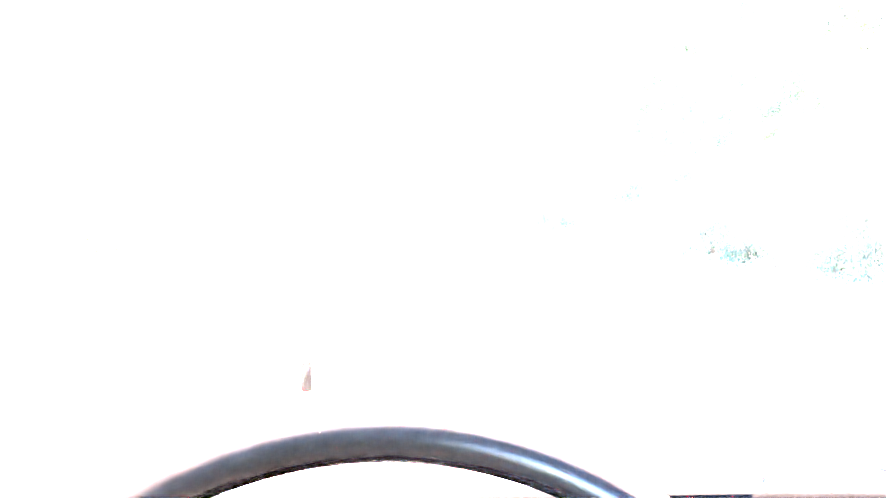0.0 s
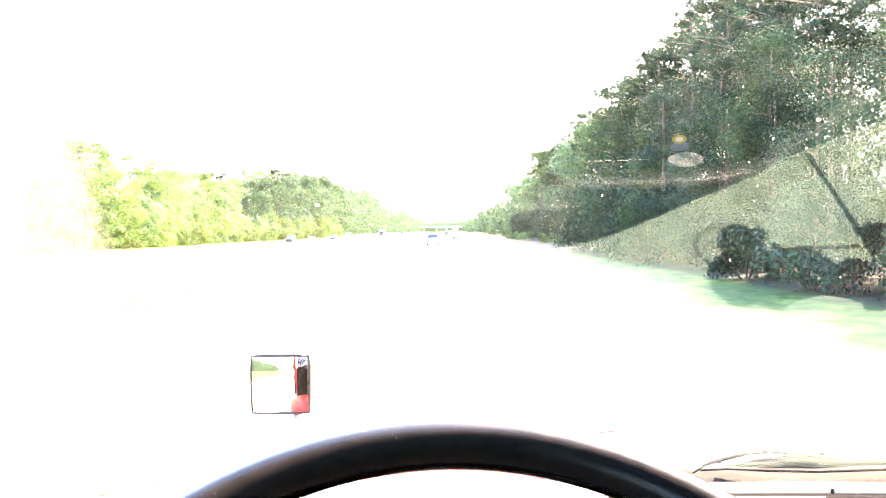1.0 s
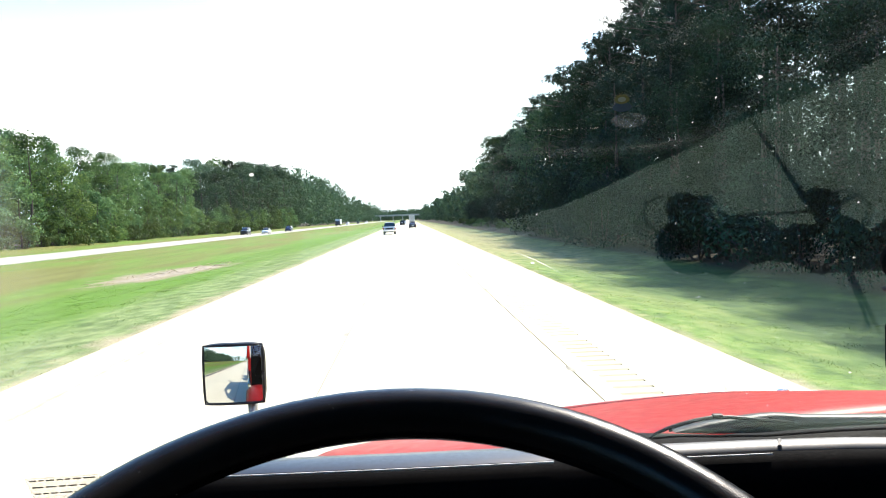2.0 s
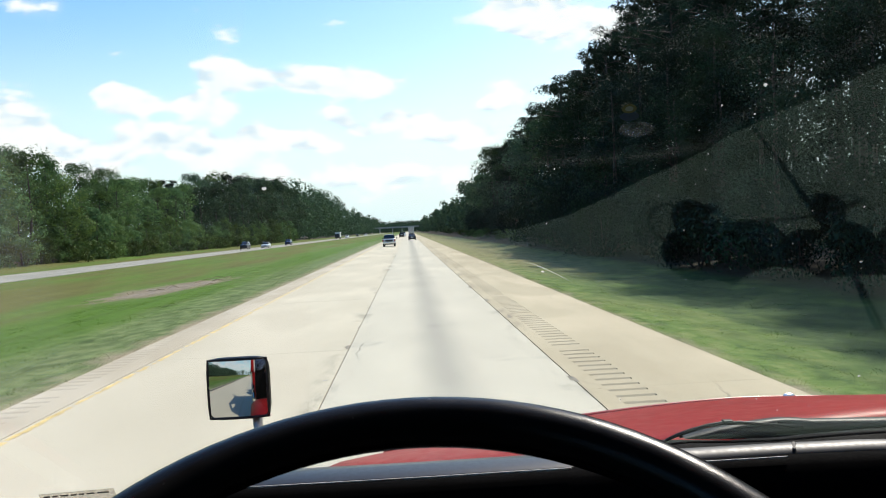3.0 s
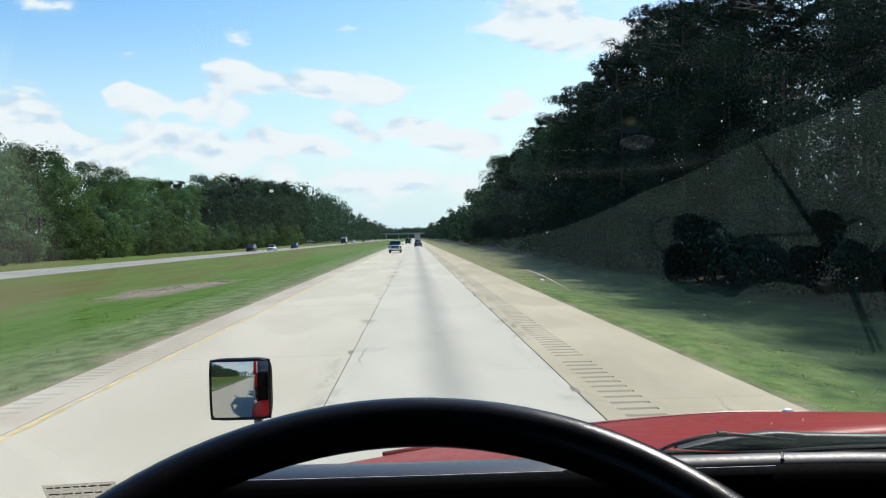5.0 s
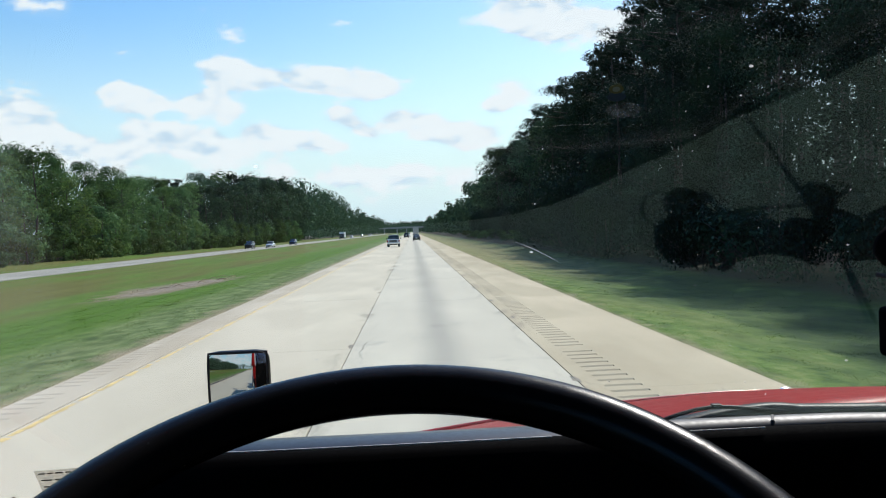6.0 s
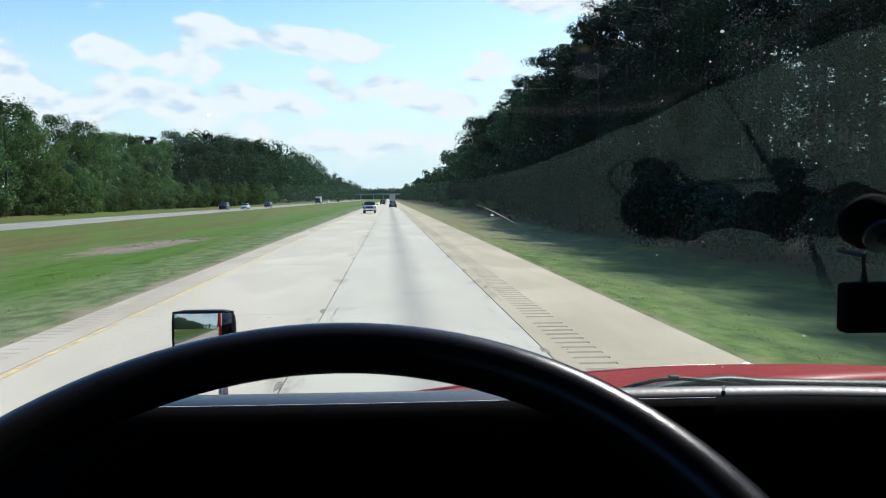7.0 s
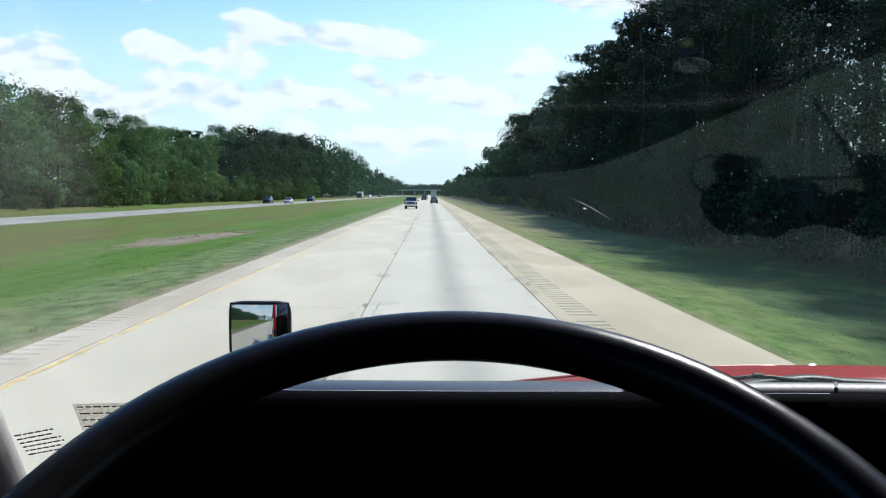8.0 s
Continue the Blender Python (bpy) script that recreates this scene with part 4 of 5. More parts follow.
def build_hood():
    crest = [(0.965, 2.078), (1.08, 2.064), (1.2, 2.044), (1.35, 2.017), (1.5, 1.985), (1.62, 1.959), (1.73, 1.933), (1.86, 1.899), (2.0, 1.858),
             (2.15, 1.805), (2.45, 1.70), (2.75, 1.58), (2.95, 1.42), (3.03, 1.15), (3.05, 0.8)]
    rows = []
    for y, z in crest:
        row = []
        taper = 1 - 0.06 * (y - 0.96)
        for i in range(33):
            d = (i - 16) / 16 * 0.95
            a = abs(d)
            row.append((HOOD_X + d * taper, y, z - 0.004 - hood_drop(a)))
        rows.append(row)
    return loft(rows, thick=0.012)


hood = part("hood", build_hood(), RED, truck, "glossy red painted bonnet", True)
part("hood_edge", tube([(HOOD_X + d * 0.05 * 0.95, 1.735, 1.9265 - hood_drop(abs(d * 0.05 * 0.95))) for d in range(-16, 17)], 0.0055, 10), RED_GLOSS, hood, "rolled bonnet edge", True)
# bead added only to catch the sun as a glint on the bonnet edge
bm = bmesh.new()
bmesh.ops.create_uvsphere(bm, u_segments=20, v_segments=12, radius=0.0085, matrix=Matrix.Translation((0.812, 1.733, 1.9275)) @ Matrix.Diagonal((1.5, 1.0, 0.75, 1)))
part("hood_bolt", bm, GLINT, hood, "small bright bead added for a sun glint", True)
for s in (-1, 1):
    fx = TRUCK_X + s * 0.98
    arch = []
    for y, top in [(1.30, 1.20), (1.50, 1.34), (1.85, 1.43), (2.25, 1.46), (2.65, 1.43), (2.92, 1.30), (3.08, 1.05)]:
        arch.append([(fx - s * 0.22, y, top - 0.02), (fx - s * 0.1, y, top), (fx + s * 0.06, y, top - 0.02), (fx + s * 0.16, y, top - 0.10), (fx + s * 0.18, y, top - 0.32)])
    part("fender", loft(arch, thick=0.015), RED, truck, "red painted front fender", True)


def cowl_drop(a):
    """The cowl falls away to the sides with the bonnet."""
    return (0.0 if a < 0.28 else 0.10 * ((a - 0.28) / 0.45) ** 2) + max(0.0, 2.0 * (a - 0.78))


part("cowl", loft([[(TRUCK_X - 0.95 + 0.1 * i, y, z + 0.004 * math.sin(i * 2.1) - cowl_drop(abs(0.1 * i - 0.95))) for i in range(20)] for y, z in
                   [(0.872, 2.036), (0.89, 2.056), (0.92, 2.066), (0.95, 2.065), (0.972, 2.054), (0.975, 2.02)]], thick=0.004), COWL_BLACK, truck, "black plastic cowl below the windscreen", True)
# wipers resting along the foot of the glass
WIPER_TOP = [(0.298, 2.0822), (0.318, 2.0860), (0.340, 2.0895), (0.365, 2.0925), (0.389, 2.0948), (0.402, 2.0957), (0.415, 2.0958), (0.430, 2.0945), (0.446, 2.0924), (0.500, 2.0900), (0.578, 2.0872), (0.700, 2.083), (0.850, 2.076)]
WIPER_FOOT = [(0.298, 2.0810), (0.318, 2.0792), (0.340, 2.0780), (0.365, 2.0772), (0.389, 2.0767), (0.402, 2.0766), (0.415, 2.0772), (0.430, 2.0780), (0.446, 2.0787), (0.500, 2.0800), (0.578, 2.0800), (0.700, 2.076), (0.850, 2.064)]


def build_wiper(dx):
    rows = []
    for (x, t), (_, f) in zip(WIPER_TOP, WIPER_FOOT):
        rows.append([(x + dx, 0.898, f), (x + dx, 0.8965, (t + f) / 2), (x + dx, 0.899, t - 0.0015), (x + dx, 0.904, t), (x + dx, 0.914, t - 0.0005), (x + dx, 0.919, t - 0.006), (x + dx, 0.916, f)])
    arm = part("wiper_arm", loft(rows, closed_u=True), WIPER_BLACK, truck, "satin black wiper arm", True)
    part("wiper_blade", tube([(x + dx, 0.893, z) for x, z in ((0.262, 2.074), (0.2753, 2.0825), (0.288, 2.0875), (0.3027, 2.0915), (0.321, 2.0955), (0.3392, 2.0975), (0.360, 2.0968), (0.3795, 2.0944), (0.43, 2.088))], [0.001, 0.0018, 0.0022, 0.0024, 0.0024, 0.0024, 0.0022, 0.002, 0.0015], 8), WIPER_BLACK, arm, "thin rubber blade", True)
    part("wiper_link", tube([(x + dx, 0.892, z) for x, z in ((0.270, 2.0775), (0.300, 2.0790), (0.340, 2.0765), (0.401, 2.0745), (0.4766, 2.0765), (0.58, 2.0765))], 0.0013, 6), COWL_BLACK, arm)
    part("wiper_clip", box((0.339 + dx, 0.889, 2.0972), (0.350 + dx, 0.897, 2.1012), 0.001), WIPER_BLACK, arm, "small grey clip")
    for x in (0.3965, 0.4070):
        part("bolt_hole", tube([(x + dx, 0.8985, 2.0918), (x + dx, 0.8952, 2.0920)], 0.0022, 12), DASH_BLACK, arm)


build_wiper(0.0)
build_wiper(0.68)

# windscreen: one thick pane that keeps the sun's light
w0, w1, zlo, zhi = TRUCK_X - 1.02, TRUCK_X + 1.02, 1.96, 2.86
bm = bmesh.new()
corners = []
for off in (0.0, -0.006):
    corners.append([bm.verts.new(on_glass(x, z, off)) for x, z in ((w0, zlo), (w1, zlo), (w1, zhi), (w0, zhi))])
bm.faces.new(corners[0])
bm.faces.new(corners[1][::-1])
for i in range(4):
    bm.faces.new((corners[0][i], corners[1][i], corners[1][(i + 1) % 4], corners[0][(i + 1) % 4]))
bmesh.ops.recalc_face_normals(bm, faces=bm.faces)
bm.faces.ensure_lookup_table()
for f in bm.faces:
    f.material_index = 0 if f.index == 0 else 1
windscreen = part("windscreen", bm, GLASS, truck, "sloping windscreen glass with dust and specks")
windscreen.data.materials.append(CLEAR)
windscreen.visible_shadow = False

# dried specks and insect marks on the glass
rng = random.Random(77)
sv, sf = [], []
for i in range(180):
    x = rng.choice([rng.uniform(-0.4, 0.9), rng.gauss(0.32, 0.10), rng.gauss(0.32, 0.10)])
    z = rng.choice([rng.uniform(2.1, 2.62), rng.gauss(2.36, 0.08)])
    r = rng.choice([0.0002, 0.0003, 0.0003, 0.0004, 0.0006, 0.0009]) * rng.uniform(0.7, 1.3)
    c = on_glass(x, z, 0.0015)
    k = len(sv)
    n = 6
    wide = rng.choice([0.6, 1.0, 1.0, 2.2])
    for j in range(n):
        a = 2 * math.pi * j / n
        q = r * rng.uniform(0.6, 1.2)
        sv.append(c + Vector((math.cos(a) * q * wide, 0, 0)) + GLASS_UP * (math.sin(a) * q * 1.3))
    sf.append(tuple(range(k, k + n)))
tagged(mesh_part("specks", sv, sf, SPECK, windscreen, "pale dried specks"), kind="stuff")
# one long smear low on the glass
smear = []
for i in range(15):
    u = i / 14
    c = on_glass(0.104 + 0.05 * u, 2.296 - 0.024 * u ** 1.3, 0.0015)
    smear.append([c + GLASS_UP * 0.0003 * math.sin(math.pi * u), c - GLASS_UP * 0.0003 * math.sin(math.pi * u) * (0.4 + 0.6 * (i % 3) / 2)])
part("smear", loft(smear), SPECK, windscreen, "dried insect smear")

# stickers low in the corner of the glass
prints = random.Random(4)


def sticker(x0, x1, z0, z1, rows, tilt, film, label):
    m = Matrix(((1, 0, 0, 0), (0, GLASS_UP.y, GLASS_IN.y, 0), (0, GLASS_UP.z, GLASS_IN.z, 0), (0, 0, 0, 1)))
    c = on_glass((x0 + x1) / 2, (z0 + z1) / 2, 0.0012)
    base = Matrix.Translation(c) @ m @ pose(0, 0, 0, 0, 0, tilt)
    w, h = (x1 - x0) / 2, (z1 - z0) / 2 / math.cos(GLASS_LEAN)
    s = part("sticker", box((-w, -h, -0.0004), (w, h, 0.0004), 0.0002, 1, base), film, windscreen, label)
    for k in range(rows):
        v = h * (0.8 - 1.5 * k / max(1, rows - 1)) if rows > 1 else 0
        x = -w * 0.9
        while x < w * (0.85 - 0.3 * (k % 3 == 1)):
            ln = w * prints.uniform(0.12, 0.34)
            part("print_bar", box((x, v - h * 0.045, 0.0005), (min(x + ln, w * 0.92), v + h * 0.045, 0.0008), 0, 1, base), INK, s)
            x += ln + w * 0.07


sticker(-0.404, -0.325, 2.036, 2.070, 4, 2, FILM, "grey film sticker with dark print")
sticker(-0.480, -0.425, 2.000, 2.036, 6, 14, CLEAR, "clear sticker with rows of dark print")

# a small round decal with a pale tag below it, high on the glass
def glass_oval(name, cx, cz, rx, rz, mat, off, label="", hole=0.0):
    ring = []
    for q in ((hole, 1.0) if hole else (0.02, 1.0)):
        ring.append([on_glass(cx + rx * q * math.cos(a), cz + rz * q * math.sin(a), off) for a in [2 * math.pi * i / 28 for i in range(28)]])
    return part(name, loft(ring, closed_u=True), mat, windscreen, label)


glass_oval("decal_tag", 0.197, 2.405, 0.015, 0.0060, TAG, 0.0012, "pale clear tag")
glass_oval("decal_band", 0.190, 2.4155, 0.008, 0.0035, DECAL_BLUE, 0.0016, "blue band")
glass_oval("decal_ring", 0.189, 2.4215, 0.0062, 0.0034, DECAL_YELLOW, 0.0020, "yellow ring", 0.55)
glass_oval("decal_centre", 0.189, 2.4215, 0.0034, 0.0019, PAPER, 0.0020, "pale centre")

# dashboard: a raised rim that curves towards the seats, a sunk tray behind it
RIM_LINE = [(-0.56, 0.545), (-0.40, 0.545), (-0.30, 0.545), (-0.22, 0.538), (-0.10, 0.530), (0.0, 0.528), (0.10, 0.528), (0.17, 0.528), (0.245, 0.527), (0.30, 0.524), (0.36, 0.514), (0.40, 0.488),
            (0.47, 0.438), (0.68, 0.320), (0.90, 0.25), (1.58, 0.25)]


def rim_at(x):
    for (a, ya), (b, yb) in zip(RIM_LINE, RIM_LINE[1:]):
        if x <= b:
            return ya + (yb - ya) * (x - a) / (b - a)
    return RIM_LINE[-1][1]


def rim_height(x):
    """The instrument hood sinks away towards the door."""
    return 2.171 - (0.13 * ((-0.14 - x) / 0.20) ** 1.5 if x < -0.14 else 0.0)


TRAY_Z = 2.078
xs = [-0.56 + 0.02 * i for i in range(108)]


def dash_skin(profile, lo=-0.56, hi=1.58):
    rows = []
    for x in [lo] + [x for x in xs if lo < x < hi] + [hi]:
        rows.append([(x, rim_at(x) + dy, rim_height(x) + dz) for dy, dz in profile])
    return loft(rows)


body = part("dashboard", dash_skin([(-0.03, -0.75), (-0.035, -0.30), (-0.03, -0.10), (-0.012, -0.020), (-0.004, -0.006), (0.002, -0.003), (0.014, -0.004)]), DASH_BLACK, truck, "black dashboard with a raised grey rim", True)


def cap(a, b, back):
    return dash_skin([(0.010 + back, -0.010), (0.012 + back, -0.004), (0.017 + back, -0.0005), (0.024 + back, 0.0), (0.030 + back, -0.001), (0.034 + back, -0.006), (0.033 + back, -0.012)], a, b)


part("rim_cap", cap(0.115, 0.245, 0.0), DASH_LIP, body, "grey padded rim edge", True)
part("rim_cap", cap(0.245, 1.58, 0.0), DASH_LIP, body, "grey padded rim edge", True)
part("instrument_hood", dash_skin([(0.016, -0.0125), (0.022, -0.0085), (0.034, -0.0062), (0.046, -0.0055), (0.056, -0.0065), (0.062, -0.012), (0.065, -0.05), (0.066, -0.10)], -0.56, 0.135), DASH_HOOD, body, "grey padded instrument hood", True)
part("rim_seam", tube([(0.245 + d * 0.46, rim_at(0.245) + d, 2.171 + e) for d, e in ((0.006, -0.012), (0.010, -0.008), (0.015, -0.002), (0.024, -0.0005), (0.033, -0.003))], 0.0016, 6), BLACK_RUBBER, body, "dark seam between the rim pieces")
part("trim_strip", tube([(x, rim_at(x) - 0.001, rim_height(x) - 0.0005) for x in [-0.135 + 0.02 * i for i in range(12)] + [0.098]], 0.0007, 6), LINE_TRIM, body, "thin pale strip below the rim")
part("trim_strip", tube([(x, rim_at(x) - 0.001, rim_height(x) - 0.0015) for x in [0.16 + 0.01 * i for i in range(9)]], 0.0006, 6), LINE_TRIM, body, "thin pale strip below the rim")
# the tray's edge towards the seats, and the dark wall from it up to the rim
TRAY_LINE = [(-0.13, 0.604), (0.08, 0.600), (0.15, 0.592), (0.20, 0.579), (0.25, 0.558), (0.32, 0.524), (0.37, 0.504), (0.44, 0.464), (0.59, 0.402), (0.68, 0.356), (0.90, 0.30), (1.60, 0.30)]


def tray_edge(x):
    for (a, ya), (b, yb) in zip(TRAY_LINE, TRAY_LINE[1:]):
        if x <= b:
            return ya + (yb - ya) * (x - a) / (b - a)
    return TRAY_LINE[-1][1]


rows = [[(x, tray_edge(x) + (0.866 - tray_edge(x)) * v, TRAY_Z - 0.004 * math.sin(math.pi * v) - max(0.0, 0.10 * (v - 0.7))) for v in (0, 0.15, 0.3, 0.45, 0.6, 0.75, 0.9, 1.0)] for x in xs if x > -0.13]
part("tray", loft(rows), TRAY, body, "sun-bleached grey-green dash top", True)
rows = [[(x, tray_edge(x), TRAY_Z - 0.006), (x, min(tray_edge(x) - 0.002, rim_at(x) + 0.032), 2.110), (x, min(tray_edge(x) - 0.004, rim_at(x) + 0.030), rim_height(x) - 0.012)] for x in xs if x > -0.13]
part("tray_wall", loft(rows, thick=0.001), DASH_BLACK, body, "dark wall behind the rim", True)

# steering wheel
WHEEL_C, WHEEL_TILT, WHEEL_R, RIM_R = Vector((-0.0036, 0.3198, 2.0940)), radians(30.21), 0.228, 0.0157
wheel_m = Matrix.Translation(WHEEL_C) @ Matrix.Rotation(WHEEL_TILT, 4, "X")
wheel = part("steering_wheel", tube([wheel_m @ Vector((WHEEL_R * math.cos(2 * math.pi * i / 96), WHEEL_R * math.sin(2 * math.pi * i / 96), 0)) for i in range(96)], RIM_R, 20, True), RIM, truck, "black pebbled steering wheel rim", True)
part("wheel_hub", tube([wheel_m @ Vector((0, 0, -0.06)), wheel_m @ Vector((0, 0, -0.045)), wheel_m @ Vector((0, 0, -0.015)), wheel_m @ Vector((0, 0, -0.01))], [0.07, 0.085, 0.082, 0.06], 28), DASH_BLACK, wheel, "", True)
for a in (15, 165, 250, 290):
    c, s = math.cos(radians(a)), math.sin(radians(a))
    part("wheel_spoke", tube([wheel_m @ Vector((0.06 * c, 0.06 * s, -0.035)), wheel_m @ Vector((0.14 * c, 0.14 * s, -0.028)), wheel_m @ Vector((0.224 * c, 0.224 * s, 0))], [0.02, 0.016, 0.013], 10), BLACK_PLASTIC, wheel, "", True)
part("steering_column", tube([wheel_m @ Vector((0, 0, -0.04)), wheel_m @ Vector((0, 0.0, -0.35))], 0.045, 16), BLACK_PLASTIC, truck, "", True)

# mirror on the left fender
MC = Vector((-0.615, 2.837, 1.810))
mw, mh = 0.1066, 0.1066
back = []
for v, grow in ((-0.006, 1.0), (0.006, 1.03), (0.030, 1.0), (0.058, 0.75), (0.070, 0.3)):
    ring = []
    for i in range(40):
        a = 2 * math.pi * (i + 0.5) / 40
        c, s = math.cos(a), math.sin(a)
        e = 7.0
        q = (abs(c) ** e + abs(s) ** e) ** (-1 / e)
        ring.append(MC + Vector((c * q * mw * grow, v, s * q * mh * grow)))
    back.append(ring)
bm = loft(back, closed_u=True)
bm.faces.new([v for v in bm.verts][-40:])
bmesh.ops.recalc_face_normals(bm, faces=bm.faces)
housing = part("fender_mirror", bm, BLACK_PLASTIC, truck, "square convex mirror in a black housing on a steel post", True)
CURVE = 0.61
aim = MC + Vector((0.052, 0.0, 0.049))
seen = Vector((aim.x - 0.0, aim.y - 0.0, aim.z - 2.325)).normalized()
facing = (Vector((0.0, -1.0, 0.0)) - seen).normalized()
ball = aim - facing * CURVE
rows = []
for j in range(17):
    row = []
    for i in range(17):
        x, z = MC.x + mw * 0.95 * (i / 8 - 1), MC.z + mh * 0.95 * (j / 8 - 1)
        dx, dz = x - ball.x, z - ball.z
        row.append((x, ball.y - math.sqrt(CURVE ** 2 - dx * dx - dz * dz), z))
    rows.append(row)
shift = MC.y - 0.009 - sum(p[1] for r in rows for p in r) / 289
rows = [[(p[0], p[1] + shift, p[2]) for p in r] for r in rows]
part("mirror_glass", loft(rows), MIRROR, housing, "convex mirror glass", True)
edge = [Vector(p) for p in rows[0]] + [Vector(r[-1]) for r in rows[1:]] + [Vector(p) for p in rows[-1][::-1][1:]] + [Vector(r[0]) for r in rows[::-1][1:-1]]
part("mirror_edge", tube(edge, 0.0044, 6, True), BLACK_RUBBER, housing, "black rubber edging")
part("mirror_post", tube([(-0.562, 2.872, 1.723), (-0.559, 2.872, 1.60), (-0.559, 2.88, 1.30)], 0.0174, 12), STEEL, housing, "grey steel post", True)

# cab shell round the seats
CAB_L, CAB_R = TRUCK_X - 1.01, TRUCK_X + 1.09
for side, x0, x1 in (("left", CAB_L - 0.03, CAB_L), ("right", CAB_R, CAB_R + 0.05)):
    sill = 2.14
    door = part("door", box((x0, -0.42, 1.0), (x1, 0.78, sill), 0.01), RED, truck, "red painted door below its window")
    part("door_lining", box((CAB_L + 0.003 if side == "left" else CAB_R - 0.02, -0.42, 1.0), (CAB_L + 0.02 if side == "left" else CAB_R - 0.003, 0.78, sill), 0.004), DASH_BLACK, door)
    part("window_ledge", box((CAB_L - 0.028 if side == "left" else CAB_R - 0.02, -0.42, sill + 0.002), (CAB_L + 0.02 if side == "left" else CAB_R + 0.045, 0.78, sill + 0.014), 0.004), DASH_BLACK, door)
    part("cab_side", box((x0, -1.3, 1.0), (x1, -0.43, 2.86), 0.01), RED, truck)
    part("window_head", box((x0, -0.42, 2.62), (x1, 0.50, 2.86), 0.01), RED, truck)
    gx = (x0 + x1) / 2
    part("door_glass", box((gx - 0.002, -0.42, sill), (gx + 0.002, 0.70, 2.62)), CLEAR, door).visible_shadow = False
for x, s in ((TRUCK_X - 1.055, -1), (TRUCK_X + 1.055, 1)):
    # roof pillars with pale lining inside
    base, head = on_glass(x, 1.93, 0.02), on_glass(x - s * 0.02, 2.88, 0.02)
    part("pillar", tube([base, base.lerp(head, 0.5), head], [0.052, 0.045, 0.05], 12), TRIM, truck, "pale moulded windscreen pillar", True)
    part("pillar_cover", tube([p + Vector((s * 0.022, 0.035, 0)) for p in (base, base.lerp(head, 0.5), head)], [0.046, 0.040, 0.045], 12), RED, truck, "red outer pillar skin", True)
    part("pillar_skin", box((x - 0.03, 0.80, 1.55), (x + 0.03, 0.96, 2.02), 0.02), RED, truck)
part("roof", box((CAB_L - 0.05, -1.3, 2.865), (CAB_R + 0.05, 0.50, 2.93), 0.02), RED, truck, "red cab roof")
part("headliner", box((CAB_L, -1.25, 2.83), (CAB_R, 0.42, 2.86)), DASH_BLACK, truck)
part("rear_panel", box((CAB_L, -1.3, 1.0), (CAB_R, -1.25, 2.86)), DASH_BLACK, truck, "dark rear panel of the cab")
part("cab_floor", box((CAB_L, -1.3, 0.95), (CAB_R, 0.95, 1.0)), DASH_BLACK, truck)
part("firewall", box((CAB_L, 0.90, 1.0), (CAB_R, 0.94, 1.95)), DASH_BLACK, truck)
part("chassis", box((TRUCK_X - 0.45, -6.0, 0.6), (TRUCK_X + 0.45, 3.0, 0.85), 0.02), BLACK_PLASTIC, truck)
part("front_bumper", box((TRUCK_X - 1.1, 3.06, 0.4), (TRUCK_X + 1.1, 3.26, 0.8), 0.05), CHROME, truck, "chrome bumper")
for x in (CAB_L - 0.06, CAB_R + 0.02):
    for y in (2.25, -4.2, -5.5):
        t = part("tyre", tube([(x - 0.14, y, 0.52), (x - 0.12, y, 0.52), (x + 0.12, y, 0.52), (x + 0.14, y, 0.52)], [0.47, 0.52, 0.52, 0.47], 28), TYRE, truck, "black truck tyre")
        part("rim", tube([(x - 0.145, y, 0.52), (x + 0.145, y, 0.52)], 0.28, 20), STEEL, t)
    part("exhaust_stack", tube([(x, -1.55, 1.0), (x, -1.55, 3.5)], 0.075, 16), CHROME, truck, "chrome exhaust stack", True)
part("fuel_tank", tube([(CAB_L + 0.14, -2.6, 0.64), (CAB_L + 0.14, -0.5, 0.64)], 0.29, 24), CHROME, truck, "", True)

